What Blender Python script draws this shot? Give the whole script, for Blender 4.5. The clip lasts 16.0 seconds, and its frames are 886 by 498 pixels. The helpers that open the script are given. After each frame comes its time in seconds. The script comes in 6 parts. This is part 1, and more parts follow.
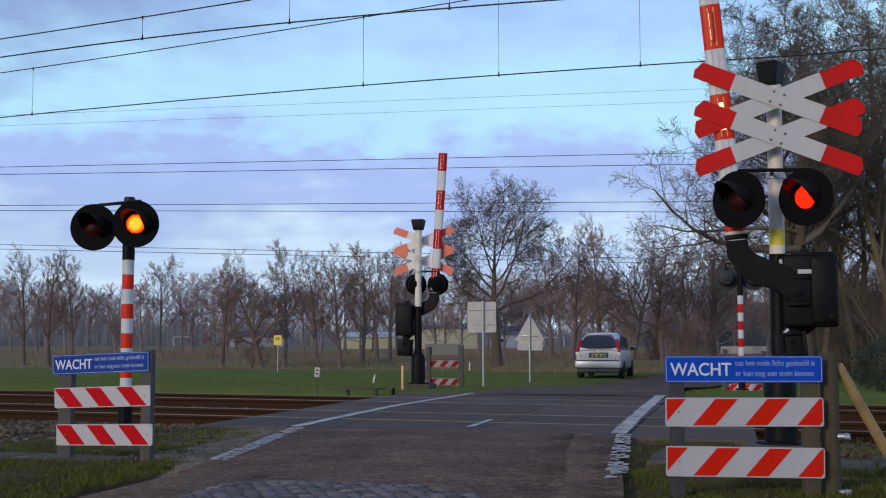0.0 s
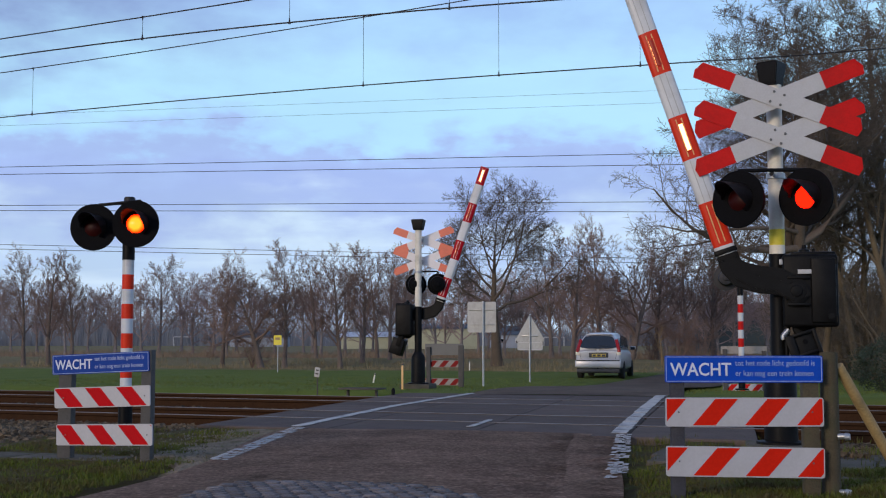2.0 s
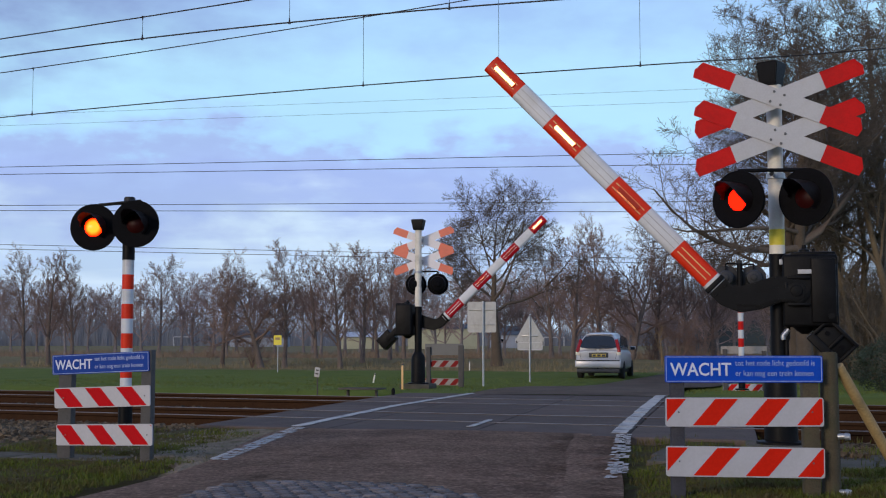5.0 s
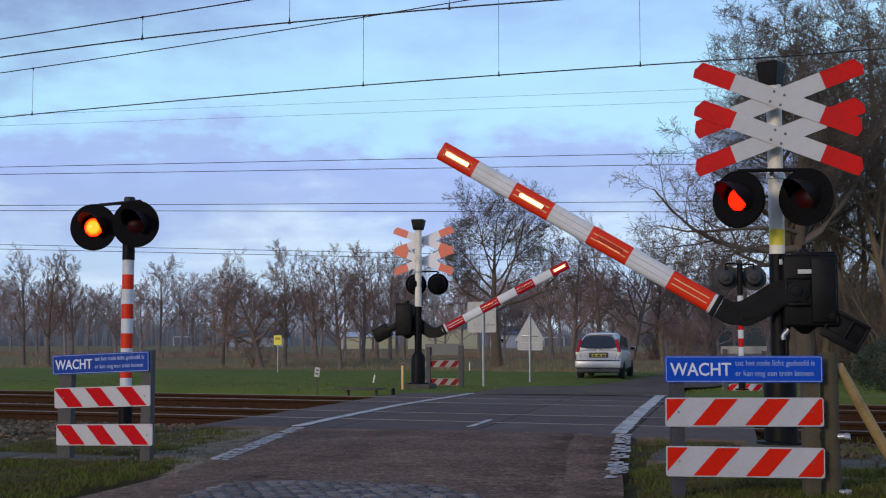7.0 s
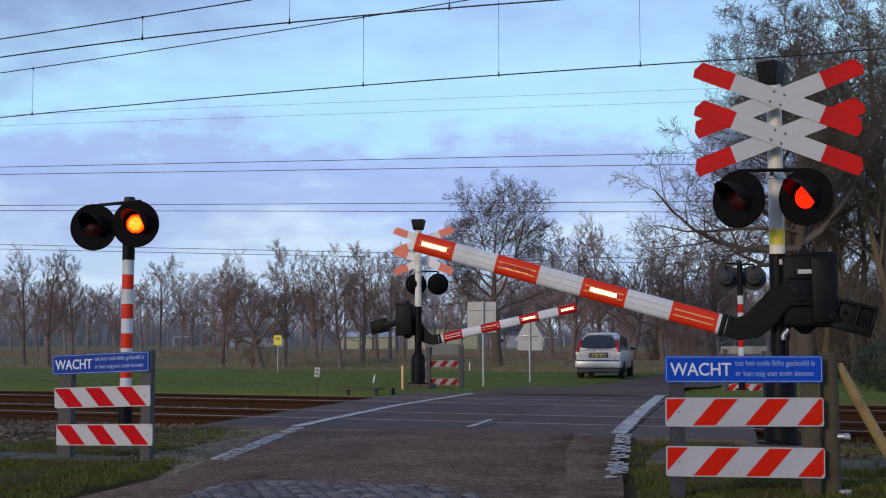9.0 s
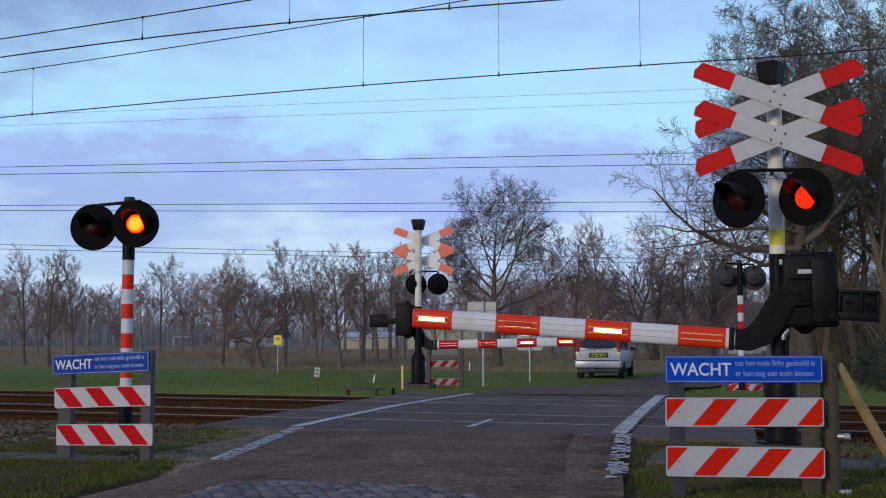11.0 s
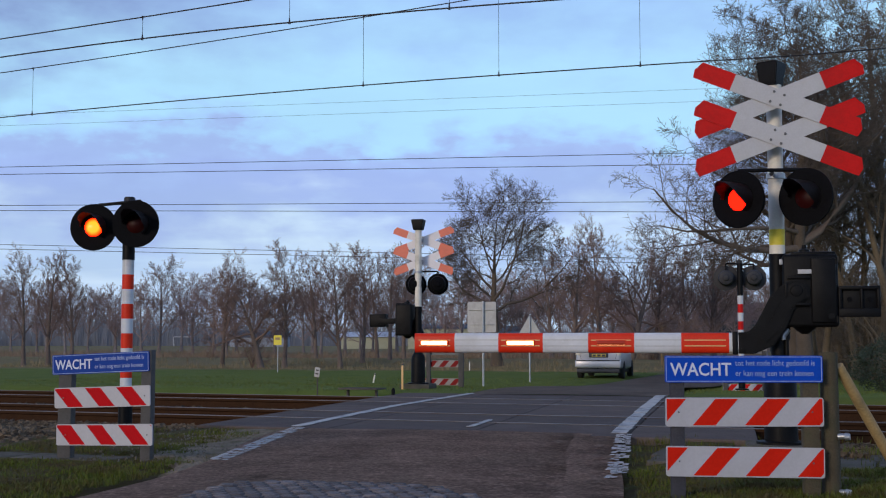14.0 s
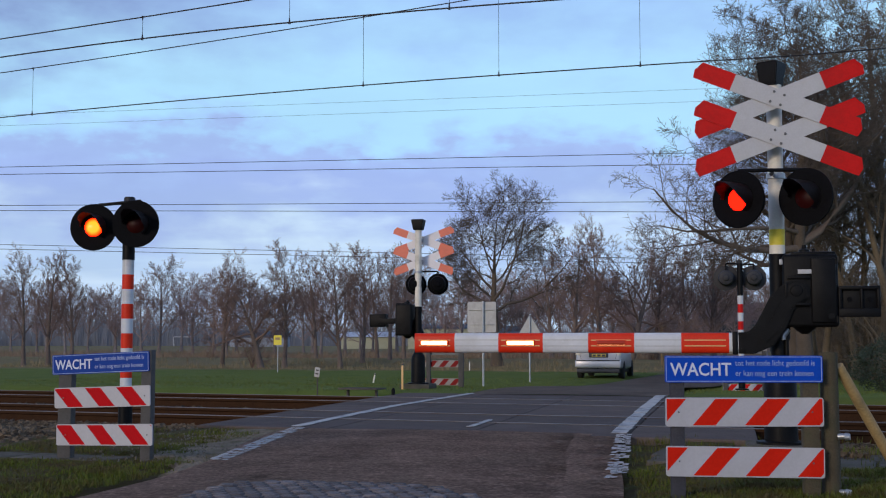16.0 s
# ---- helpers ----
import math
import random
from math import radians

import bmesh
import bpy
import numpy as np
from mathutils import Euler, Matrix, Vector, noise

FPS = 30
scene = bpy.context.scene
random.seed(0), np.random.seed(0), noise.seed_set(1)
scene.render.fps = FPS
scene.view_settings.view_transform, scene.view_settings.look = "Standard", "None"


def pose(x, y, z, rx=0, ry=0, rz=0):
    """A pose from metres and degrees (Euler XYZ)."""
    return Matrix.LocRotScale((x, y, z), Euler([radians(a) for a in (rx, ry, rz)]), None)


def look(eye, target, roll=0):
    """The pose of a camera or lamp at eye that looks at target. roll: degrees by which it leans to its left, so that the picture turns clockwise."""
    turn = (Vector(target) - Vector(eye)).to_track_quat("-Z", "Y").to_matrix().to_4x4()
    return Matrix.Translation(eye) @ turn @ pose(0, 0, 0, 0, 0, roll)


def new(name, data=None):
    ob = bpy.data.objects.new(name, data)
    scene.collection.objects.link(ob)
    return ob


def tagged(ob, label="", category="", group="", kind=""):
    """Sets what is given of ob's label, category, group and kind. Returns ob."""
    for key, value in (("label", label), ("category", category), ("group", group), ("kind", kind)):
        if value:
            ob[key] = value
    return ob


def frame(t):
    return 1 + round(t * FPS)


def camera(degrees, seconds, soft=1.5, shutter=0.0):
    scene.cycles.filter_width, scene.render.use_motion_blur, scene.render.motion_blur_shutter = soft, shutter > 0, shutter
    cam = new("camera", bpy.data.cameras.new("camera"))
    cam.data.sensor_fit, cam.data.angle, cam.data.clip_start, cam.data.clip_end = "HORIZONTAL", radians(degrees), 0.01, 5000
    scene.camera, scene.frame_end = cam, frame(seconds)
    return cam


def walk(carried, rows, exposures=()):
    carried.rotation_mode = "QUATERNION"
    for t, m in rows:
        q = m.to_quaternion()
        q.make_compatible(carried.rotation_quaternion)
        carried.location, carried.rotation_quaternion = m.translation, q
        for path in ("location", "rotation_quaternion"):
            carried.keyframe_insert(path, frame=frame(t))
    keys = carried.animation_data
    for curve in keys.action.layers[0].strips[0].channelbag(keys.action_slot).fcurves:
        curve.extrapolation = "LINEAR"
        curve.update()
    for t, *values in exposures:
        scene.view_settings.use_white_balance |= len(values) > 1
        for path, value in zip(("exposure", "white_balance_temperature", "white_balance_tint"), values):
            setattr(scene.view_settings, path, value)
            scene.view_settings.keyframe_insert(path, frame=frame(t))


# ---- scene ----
# ---------------------------------------------------------------- camera
cam = camera(41.3, 16.0, soft=1.15)
EYE = pose(0, 0, 0.967, 94.51, 0, 13.7)
walk(cam, [(0, EYE), (16, EYE)], exposures=[(0, 0.0, 6500, 10), (9.2, 0.0, 6500, 10), (11.3, -0.07, 6330, 10), (16, -0.07, 6330, 10)])

# ---------------------------------------------------------------- sky and sun
SUN_AZ, SUN_EL = radians(205), radians(14)
world = bpy.data.worlds.new("world")
scene.world = world
world.use_nodes = True
wn, wl = world.node_tree.nodes, world.node_tree.links
wn.clear()
w_out = wn.new("ShaderNodeOutputWorld")
w_bg = wn.new("ShaderNodeBackground")
w_sky = wn.new("ShaderNodeTexSky")
w_sky.sky_type = "NISHITA"
w_sky.sun_disc = False
w_sky.sun_elevation, w_sky.sun_rotation = SUN_EL, SUN_AZ
w_sky.air_density, w_sky.dust_density, w_sky.ozone_density = 1.0, 0.6, 2.0
w_tc = wn.new("ShaderNodeTexCoord")
w_map = wn.new("ShaderNodeMapping")
w_map.inputs["Scale"].default_value = (1.6, 1.6, 7.0)
w_noise = wn.new("ShaderNodeTexNoise")
w_noise.inputs["Scale"].default_value = 2.3
w_noise.inputs["Detail"].default_value = 7
w_noise.inputs["Roughness"].default_value = 0.56
w_ramp = wn.new("ShaderNodeValToRGB")
w_ramp.color_ramp.elements[0].position, w_ramp.color_ramp.elements[1].position = 0.40, 0.62
w_map2 = wn.new("ShaderNodeMapping")
w_map2.inputs["Location"].default_value = (3.1, 1.7, 0.4)
w_map2.inputs["Scale"].default_value = (3.0, 3.0, 6.5)
w_noise2 = wn.new("ShaderNodeTexNoise")
w_noise2.inputs["Scale"].default_value = 2.6
w_noise2.inputs["Detail"].default_value = 6
w_sep = wn.new("ShaderNodeSeparateXYZ")
w_bend = wn.new("ShaderNodeMath")
w_bend.operation = "MULTIPLY_ADD"
w_bend.inputs[1].default_value = 0.12
w_noise3 = wn.new("ShaderNodeTexNoise")
w_noise3.inputs["Scale"].default_value, w_noise3.inputs["Detail"].default_value = 9.0, 6
w_puff = wn.new("ShaderNodeMath")
w_puff.operation = "MULTIPLY_ADD"
w_puff.inputs[1].default_value = 0.075
w_up = wn.new("ShaderNodeMath")
w_up.operation = "ADD"
w_up.inputs[1].default_value = -0.0975
w_bands = wn.new("ShaderNodeValToRGB")
bands = w_bands.color_ramp
for pos_, col_ in ((0.02, (5.2, 6.8, 9.3)), (0.060, (5.2, 6.9, 9.6)), (0.085, (5.0, 6.5, 9.6)), (0.105, (4.3, 5.5, 9.1)), (0.135, (4.1, 5.3, 9.1)), (0.158, (4.4, 5.8, 9.6)), (0.168, (4.8, 7.3, 10.8)), (0.185, (5.2, 8.7, 11.0)), (0.215, (5.3, 8.8, 11.0)), (0.25, (5.0, 8.0, 11.0)), (0.32, (3.9, 5.8, 10.0)), (0.5, (3.2, 4.6, 8.0)), (0.9, (2.8, 3.8, 6.6))):
    e_ = bands.elements.new(pos_)
    e_.color = (col_[0] / 11.6, col_[1] / 11.4, col_[2] / 11, 1)
bands.elements.remove(bands.elements[0])
bands.elements.remove(bands.elements[len(bands.elements) - 1])
w_gain = wn.new("ShaderNodeVectorMath")
w_gain.operation = "SCALE"
w_gain.inputs["Scale"].default_value = 11.0
w_mix = wn.new("ShaderNodeMix")
w_mix.data_type = "RGBA"
w_fac = wn.new("ShaderNodeMath")
w_fac.operation = "MULTIPLY_ADD"
w_fac.inputs[1].default_value, w_fac.inputs[2].default_value = 0.12, 0.80
wl.new(w_tc.outputs["Generated"], w_map.inputs["Vector"])
wl.new(w_tc.outputs["Generated"], w_map2.inputs["Vector"])
wl.new(w_tc.outputs["Generated"], w_sep.inputs[0])
wl.new(w_map.outputs["Vector"], w_noise.inputs["Vector"])
wl.new(w_map2.outputs["Vector"], w_noise2.inputs["Vector"])
wl.new(w_noise.outputs["Fac"], w_ramp.inputs["Fac"])
wl.new(w_noise2.outputs["Fac"], w_bend.inputs[0])
wl.new(w_sep.outputs["Z"], w_up.inputs[0])
wl.new(w_map2.outputs["Vector"], w_noise3.inputs["Vector"])
wl.new(w_noise3.outputs["Fac"], w_puff.inputs[0])
wl.new(w_up.outputs[0], w_puff.inputs[2])
wl.new(w_puff.outputs[0], w_bend.inputs[2])
wl.new(w_bend.outputs[0], w_bands.inputs["Fac"])
wl.new(w_bands.outputs["Color"], w_gain.inputs[0])
wl.new(w_ramp.outputs["Color"], w_fac.inputs[0])
wl.new(w_fac.outputs[0], w_mix.inputs[0])
wl.new(w_sky.outputs["Color"], w_mix.inputs[6])
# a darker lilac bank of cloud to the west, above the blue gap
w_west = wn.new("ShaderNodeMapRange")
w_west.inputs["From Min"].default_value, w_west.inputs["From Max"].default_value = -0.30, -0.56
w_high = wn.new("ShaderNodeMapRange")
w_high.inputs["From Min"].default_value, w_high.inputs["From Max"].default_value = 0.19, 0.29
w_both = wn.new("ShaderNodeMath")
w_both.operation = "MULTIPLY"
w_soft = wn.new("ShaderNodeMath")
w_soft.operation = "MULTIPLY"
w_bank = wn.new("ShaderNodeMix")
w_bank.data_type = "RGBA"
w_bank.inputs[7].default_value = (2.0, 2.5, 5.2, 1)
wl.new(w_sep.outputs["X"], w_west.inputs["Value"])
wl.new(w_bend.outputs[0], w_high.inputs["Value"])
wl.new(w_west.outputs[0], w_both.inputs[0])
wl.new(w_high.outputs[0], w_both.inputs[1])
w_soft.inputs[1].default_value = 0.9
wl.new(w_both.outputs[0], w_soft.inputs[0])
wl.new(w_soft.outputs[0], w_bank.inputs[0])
# pale streaks of thin cloud low over the woods
w_map4 = wn.new("ShaderNodeMapping")
w_map4.inputs["Scale"].default_value = (3.0, 3.0, 20.0)
w_noise4 = wn.new("ShaderNodeTexNoise")
w_noise4.inputs["Scale"].default_value, w_noise4.inputs["Detail"].default_value = 2.2, 7
w_streak = wn.new("ShaderNodeMapRange")
w_streak.inputs["From Min"].default_value, w_streak.inputs["From Max"].default_value = 0.44, 0.66
w_low = wn.new("ShaderNodeMapRange")
w_low.inputs["From Min"].default_value, w_low.inputs["From Max"].default_value = 0.125, 0.085
w_where = wn.new("ShaderNodeMath")
w_where.operation = "MULTIPLY"
w_pale = wn.new("ShaderNodeMix")
w_pale.data_type = "RGBA"
w_pale.inputs[7].default_value = (6.5, 8.2, 10.5, 1)
wl.new(w_tc.outputs["Generated"], w_map4.inputs["Vector"])
wl.new(w_map4.outputs["Vector"], w_noise4.inputs["Vector"])
wl.new(w_noise4.outputs["Fac"], w_streak.inputs["Value"])
wl.new(w_bend.outputs[0], w_low.inputs["Value"])
wl.new(w_streak.outputs[0], w_where.inputs[0])
wl.new(w_low.outputs[0], w_where.inputs[1])
wl.new(w_where.outputs[0], w_pale.inputs[0])
wl.new(w_gain.outputs[0], w_pale.inputs[6])
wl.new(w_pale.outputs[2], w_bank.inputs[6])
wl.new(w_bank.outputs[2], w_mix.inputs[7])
wl.new(w_mix.outputs[2], w_bg.inputs["Color"])
w_bg.inputs["Strength"].default_value = 0.104
wl.new(w_bg.outputs["Background"], w_out.inputs["Surface"])

sun_data = bpy.data.lights.new("sun", "SUN")
sun_data.energy, sun_data.angle, sun_data.color = 1.4, radians(14), (1.0, 0.80, 0.60)
sun = new("sun", sun_data)
sun.matrix_world = look((0, 0, 60), (math.sin(SUN_AZ) * -10, math.cos(SUN_AZ) * -10, 60 - 10 * math.tan(SUN_EL)))


# ---------------------------------------------------------------- materials
def material(name, color, rough=0.6, metal=0.0, vary=0.25, scale=6.0, fine=60.0, bump=0.15, dirt=None, dirt_amount=0.35,
             random_amount=0.0, emit=None, strength=0.0, coat=0.0, spec=0.4):
    """A painted or raw surface: base colour, two scales of variation, patches of dirt and a fine relief, in metres."""
    m = bpy.data.materials.new(name)
    m.use_nodes = True
    n, l = m.node_tree.nodes, m.node_tree.links
    b = n["Principled BSDF"]
    b.inputs["Metallic"].default_value = metal
    b.inputs["Coat Weight"].default_value = coat
    b.inputs["Specular IOR Level"].default_value = spec
    tc = n.new("ShaderNodeTexCoord")
    n1 = n.new("ShaderNodeTexNoise")
    n1.inputs["Scale"].default_value, n1.inputs["Detail"].default_value = scale, 5
    n2 = n.new("ShaderNodeTexNoise")
    n2.inputs["Scale"].default_value, n2.inputs["Detail"].default_value = fine, 4
    l.new(tc.outputs["Object"], n1.inputs["Vector"])
    l.new(tc.outputs["Object"], n2.inputs["Vector"])
    add = n.new("ShaderNodeMath")
    add.operation = "MULTIPLY_ADD"
    add.inputs[1].default_value = 0.5
    l.new(n1.outputs["Fac"], add.inputs[0])
    half = n.new("ShaderNodeMath")
    half.operation = "MULTIPLY"
    half.inputs[1].default_value = 0.5
    l.new(n2.outputs["Fac"], half.inputs[0])
    l.new(half.outputs[0], add.inputs[2])
    ramp = n.new("ShaderNodeValToRGB")
    ramp.color_ramp.elements[0].position, ramp.color_ramp.elements[1].position = 0.30, 0.70
    lo = [max(c * (1 - vary), 0) for c in color]
    hi = [min(c * (1 + vary), 1) for c in color]
    ramp.color_ramp.elements[0].color, ramp.color_ramp.elements[1].color = (*lo, 1), (*hi, 1)
    l.new(add.outputs[0], ramp.inputs["Fac"])
    out = ramp.outputs["Color"]
    if dirt:
        n3 = n.new("ShaderNodeTexNoise")
        n3.inputs["Scale"].default_value, n3.inputs["Detail"].default_value = scale * 0.6, 6
        n3.inputs["Roughness"].default_value = 0.65
        l.new(tc.outputs["Object"], n3.inputs["Vector"])
        r3 = n.new("ShaderNodeValToRGB")
        r3.color_ramp.elements[0].position, r3.color_ramp.elements[1].position = 0.48, 0.66
        r3.color_ramp.elements[1].color = (dirt_amount, dirt_amount, dirt_amount, 1)
        l.new(n3.outputs["Fac"], r3.inputs["Fac"])
        mx = n.new("ShaderNodeMix")
        mx.data_type = "RGBA"
        mx.inputs[7].default_value = (*dirt, 1)
        l.new(r3.outputs["Color"], mx.inputs[0])
        l.new(out, mx.inputs[6])
        out = mx.outputs[2]
    if random_amount:
        oi = n.new("ShaderNodeObjectInfo")
        mr = n.new("ShaderNodeMapRange")
        mr.inputs["To Min"].default_value, mr.inputs["To Max"].default_value = 1 - random_amount, 1 + random_amount
        l.new(oi.outputs["Random"], mr.inputs["Value"])
        hs = n.new("ShaderNodeHueSaturation")
        l.new(mr.outputs[0], hs.inputs["Value"])
        l.new(out, hs.inputs["Color"])
        out = hs.outputs["Color"]
    l.new(out, b.inputs["Base Color"])
    rr = n.new("ShaderNodeMapRange")
    rr.inputs["To Min"].default_value, rr.inputs["To Max"].default_value = max(rough - 0.1, 0.02), min(rough + 0.1, 1)
    l.new(n1.outputs["Fac"], rr.inputs["Value"])
    l.new(rr.outputs[0], b.inputs["Roughness"])
    if bump:
        bp = n.new("ShaderNodeBump")
        bp.inputs["Strength"].default_value, bp.inputs["Distance"].default_value = bump, 0.01
        l.new(n2.outputs["Fac"], bp.inputs["Height"])
        l.new(bp.outputs["Normal"], b.inputs["Normal"])
    if emit:
        b.inputs["Emission Color"].default_value = (*emit, 1)
        b.inputs["Emission Strength"].default_value = strength
    return m


M_WHITE = material("white_paint", (0.49, 0.485, 0.485), 0.5, spec=0.25, dirt=(0.45, 0.43, 0.39), dirt_amount=0.4, vary=0.08, scale=5)
M_CREAM = material("cream_paint", (0.78, 0.72, 0.60), 0.5, dirt=(0.35, 0.33, 0.26), dirt_amount=0.4, vary=0.08, scale=5)
M_RED = material("red_reflective", (0.56, 0.009, 0.007), 0.45, vary=0.15, scale=5, bump=0.05, dirt=(0.30, 0.018, 0.014), dirt_amount=0.3, spec=0.12)
# Arm red deepened to crimson: the far arm's shade, put into its colour.
M_FAR_RED = material("shaded_red_reflective", (0.42, 0.006, 0.014), 0.45, vary=0.15, scale=5, bump=0.05, spec=0.15)
M_RED_ARM = material("red_orange_reflective", (0.66, 0.030, 0.006), 0.42, spec=0.2, vary=0.12, scale=5, bump=0.05)
M_ARM_WHITE = material("arm_white", (0.60, 0.61, 0.62), 0.4, vary=0.06, scale=4, bump=0.05, dirt=(0.42, 0.41, 0.38), dirt_amount=0.5)
M_STRIPE = material("yellow_film", (0.70, 0.42, 0.16), 0.35, vary=0.1, bump=0.0)
# White raised for light on the far crosses' backs; also far arm stripes.
M_BACK_WHITE = material("brightened_white", (0.82, 0.77, 0.76), 0.5, vary=0.06, bump=0.02, spec=0.2)
# Black greyed for light and haze on the far lamps; also mast caps.
M_LAMP_BACK = material("lifted_black", (0.022, 0.022, 0.025), 0.6, vary=0.3, scale=12, bump=0.1)
M_HOOD = material("hood_black", (0.030, 0.024, 0.024), 0.5, vary=0.3, scale=12, bump=0.1, spec=0.15)
# Red turned orange: warm light on the far crosses' ends, painted in.
M_ORANGE_BACK = material("lit_red_back", (0.72, 0.15, 0.08), 0.4, vary=0.12, bump=0.03)
M_BLACK = material("black_paint", (0.0045, 0.0045, 0.005), 0.5, vary=0.4, scale=9, dirt=(0.010, 0.010, 0.010), dirt_amount=0.6, spec=0.13)
M_BLACK_MATT = material("black_matt", (0.004, 0.004, 0.005), 0.7, vary=0.4, scale=9, spec=0.08)
M_STEEL = material("galvanised_steel", (0.42, 0.43, 0.44), 0.45, 0.8, vary=0.2, scale=14)
M_GREYMETAL = material("grey_sheet", (0.40, 0.40, 0.39), 0.5, 0.2, vary=0.12, scale=7, dirt=(0.22, 0.21, 0.18))
M_BLUE = material("blue_film", (0.005, 0.062, 0.44), 0.45, spec=0.15, vary=0.10, scale=4, bump=0.03)
# A darker, duller blue for the left sign panel.
M_BLUE_DULL = material("dull_blue_film", (0.008, 0.046, 0.27), 0.5, spec=0.12, vary=0.12, scale=4, bump=0.03)
M_LETTER = material("white_letter", (0.62, 0.66, 0.74), 0.4, vary=0.05, bump=0.0)
M_LETTER_SMALL = material("pale_letter", (0.34, 0.42, 0.62), 0.4, vary=0.05, bump=0.0)
M_BOARD_WHITE = material("board_white", (0.47, 0.455, 0.465), 0.4, vary=0.07, scale=4, bump=0.03, dirt=(0.36, 0.35, 0.33), dirt_amount=0.35)
M_OLD_WHITE = material("old_board_white", (0.30, 0.275, 0.25), 0.6, vary=0.12, scale=4, bump=0.05, dirt=(0.16, 0.14, 0.11), dirt_amount=0.6)
M_OLD_RED = material("old_board_red", (0.22, 0.012, 0.012), 0.6, vary=0.15, scale=4, bump=0.05, spec=0.15)
M_SIGN_BACK = material("sign_back_grey", (0.16, 0.158, 0.15), 0.6, vary=0.12, scale=4, bump=0.05, dirt=(0.10, 0.095, 0.08))
M_BOARD_RED = material("board_red", (0.62, 0.018, 0.006), 0.5, spec=0.05, vary=0.12, scale=4, bump=0.03)
# The near fence's red with the left boards' shade put into its colour.
M_BOARD_RED_SHADED = material("shaded_board_red", (0.50, 0.006, 0.010), 0.5, spec=0.05, vary=0.12, scale=4, bump=0.03)
M_POST_WOOD = material("weathered_wood", (0.074, 0.057, 0.031), 0.8, vary=0.35, scale=9, fine=90, bump=0.5, dirt=(0.05, 0.055, 0.022), dirt_amount=0.6)
M_GREY_WOOD = material("grey_wood", (0.080, 0.074, 0.068), 0.8, vary=0.3, scale=9, fine=90, bump=0.5, dirt=(0.06, 0.06, 0.05))
M_DARK_WOOD = material("dark_wood", (0.045, 0.043, 0.05), 0.8, vary=0.3, scale=9, fine=90, bump=0.4)
M_PALE_WOOD = material("peeled_wood", (0.38, 0.26, 0.11), 0.75, vary=0.3, scale=8, fine=70, bump=0.4, dirt=(0.14, 0.12, 0.06), dirt_amount=0.6)
M_YELLOW = material("yellow_plate", (0.75, 0.62, 0.05), 0.5, vary=0.1, bump=0.0)
M_CONCRETE = material("concrete", (0.118, 0.103, 0.083), 0.92, vary=0.25, scale=5, fine=80, bump=0.4, dirt=(0.075, 0.072, 0.042), dirt_amount=0.8, random_amount=0.15, spec=0.06)
M_PANEL = material("crossing_panel", (0.112, 0.087, 0.073), 0.85, spec=0.06, vary=0.3, scale=3, fine=50, bump=0.35, dirt=(0.125, 0.101, 0.088), dirt_amount=0.6, random_amount=0.12)
M_RAIL = material("rail_rust", (0.044, 0.021, 0.010), 0.85, spec=0.1, vary=0.3, scale=8, bump=0.3)
M_RAILTOP = material("rail_top", (0.13, 0.115, 0.11), 0.5, 0.4, vary=0.15, scale=8, bump=0.05)
M_SLEEPER = material("sleeper", (0.032, 0.022, 0.016), 0.85, vary=0.3, scale=6, bump=0.4, random_amount=0.2)
M_LENS_DARK = material("red_lens_unlit", (0.030, 0.003, 0.003), 0.45, spec=0.15, vary=0.2, bump=0.0)
M_ARM_UNLIT = material("arm_light_unlit", (0.40, 0.03, 0.008), 0.35, vary=0.1, bump=0.0, spec=0.3)
M_BOLT = material("dull_bolt", (0.12, 0.12, 0.12), 0.5, 0.5, vary=0.2, bump=0.0)
M_GLOW = material("red_lens_lit", (0.3, 0.01, 0.005), 0.5, spec=0.0, bump=0.0, emit=(1.0, 0.006, 0.001), strength=5.0)
M_GLOW_RIM = material("red_lens_rim_lit", (0.5, 0.02, 0.01), 0.3, bump=0.0, emit=(1.0, 0.020, 0.001), strength=6.0)


def hot_centre(m, r):
    """A lens whose middle shines yellow and whose rim stays red."""
    n, l = m.node_tree.nodes, m.node_tree.links
    tc, sep, mr, ramp = n.new("ShaderNodeTexCoord"), n.new("ShaderNodeSeparateXYZ"), n.new("ShaderNodeMapRange"), n.new("ShaderNodeValToRGB")
    nz, add = n.new("ShaderNodeTexNoise"), n.new("ShaderNodeMath")
    nz.inputs["Scale"].default_value = 22
    add.operation = "MULTIPLY_ADD"
    add.inputs[1].default_value = -0.012
    l.new(tc.outputs["Object"], nz.inputs["Vector"])
    l.new(nz.outputs["Fac"], add.inputs[0])
    l.new(tc.outputs["Object"], sep.inputs[0])
    l.new(sep.outputs["Y"], add.inputs[2])
    mr.inputs["From Min"].default_value, mr.inputs["From Max"].default_value = -0.78 * r, -1.01 * r
    l.new(add.outputs[0], mr.inputs["Value"])
    ramp.color_ramp.elements.new(0.5)
    for e, p, c in zip(ramp.color_ramp.elements, (0.20, 0.50, 0.85), ((1, 0.012, 0.0, 1), (1, 0.040, 0.001, 1), (1, 0.115, 0.006, 1))):
        e.position, e.color = p, c
    l.new(mr.outputs[0], ramp.inputs["Fac"])
    l.new(ramp.outputs["Color"], n["Principled BSDF"].inputs["Emission Color"])


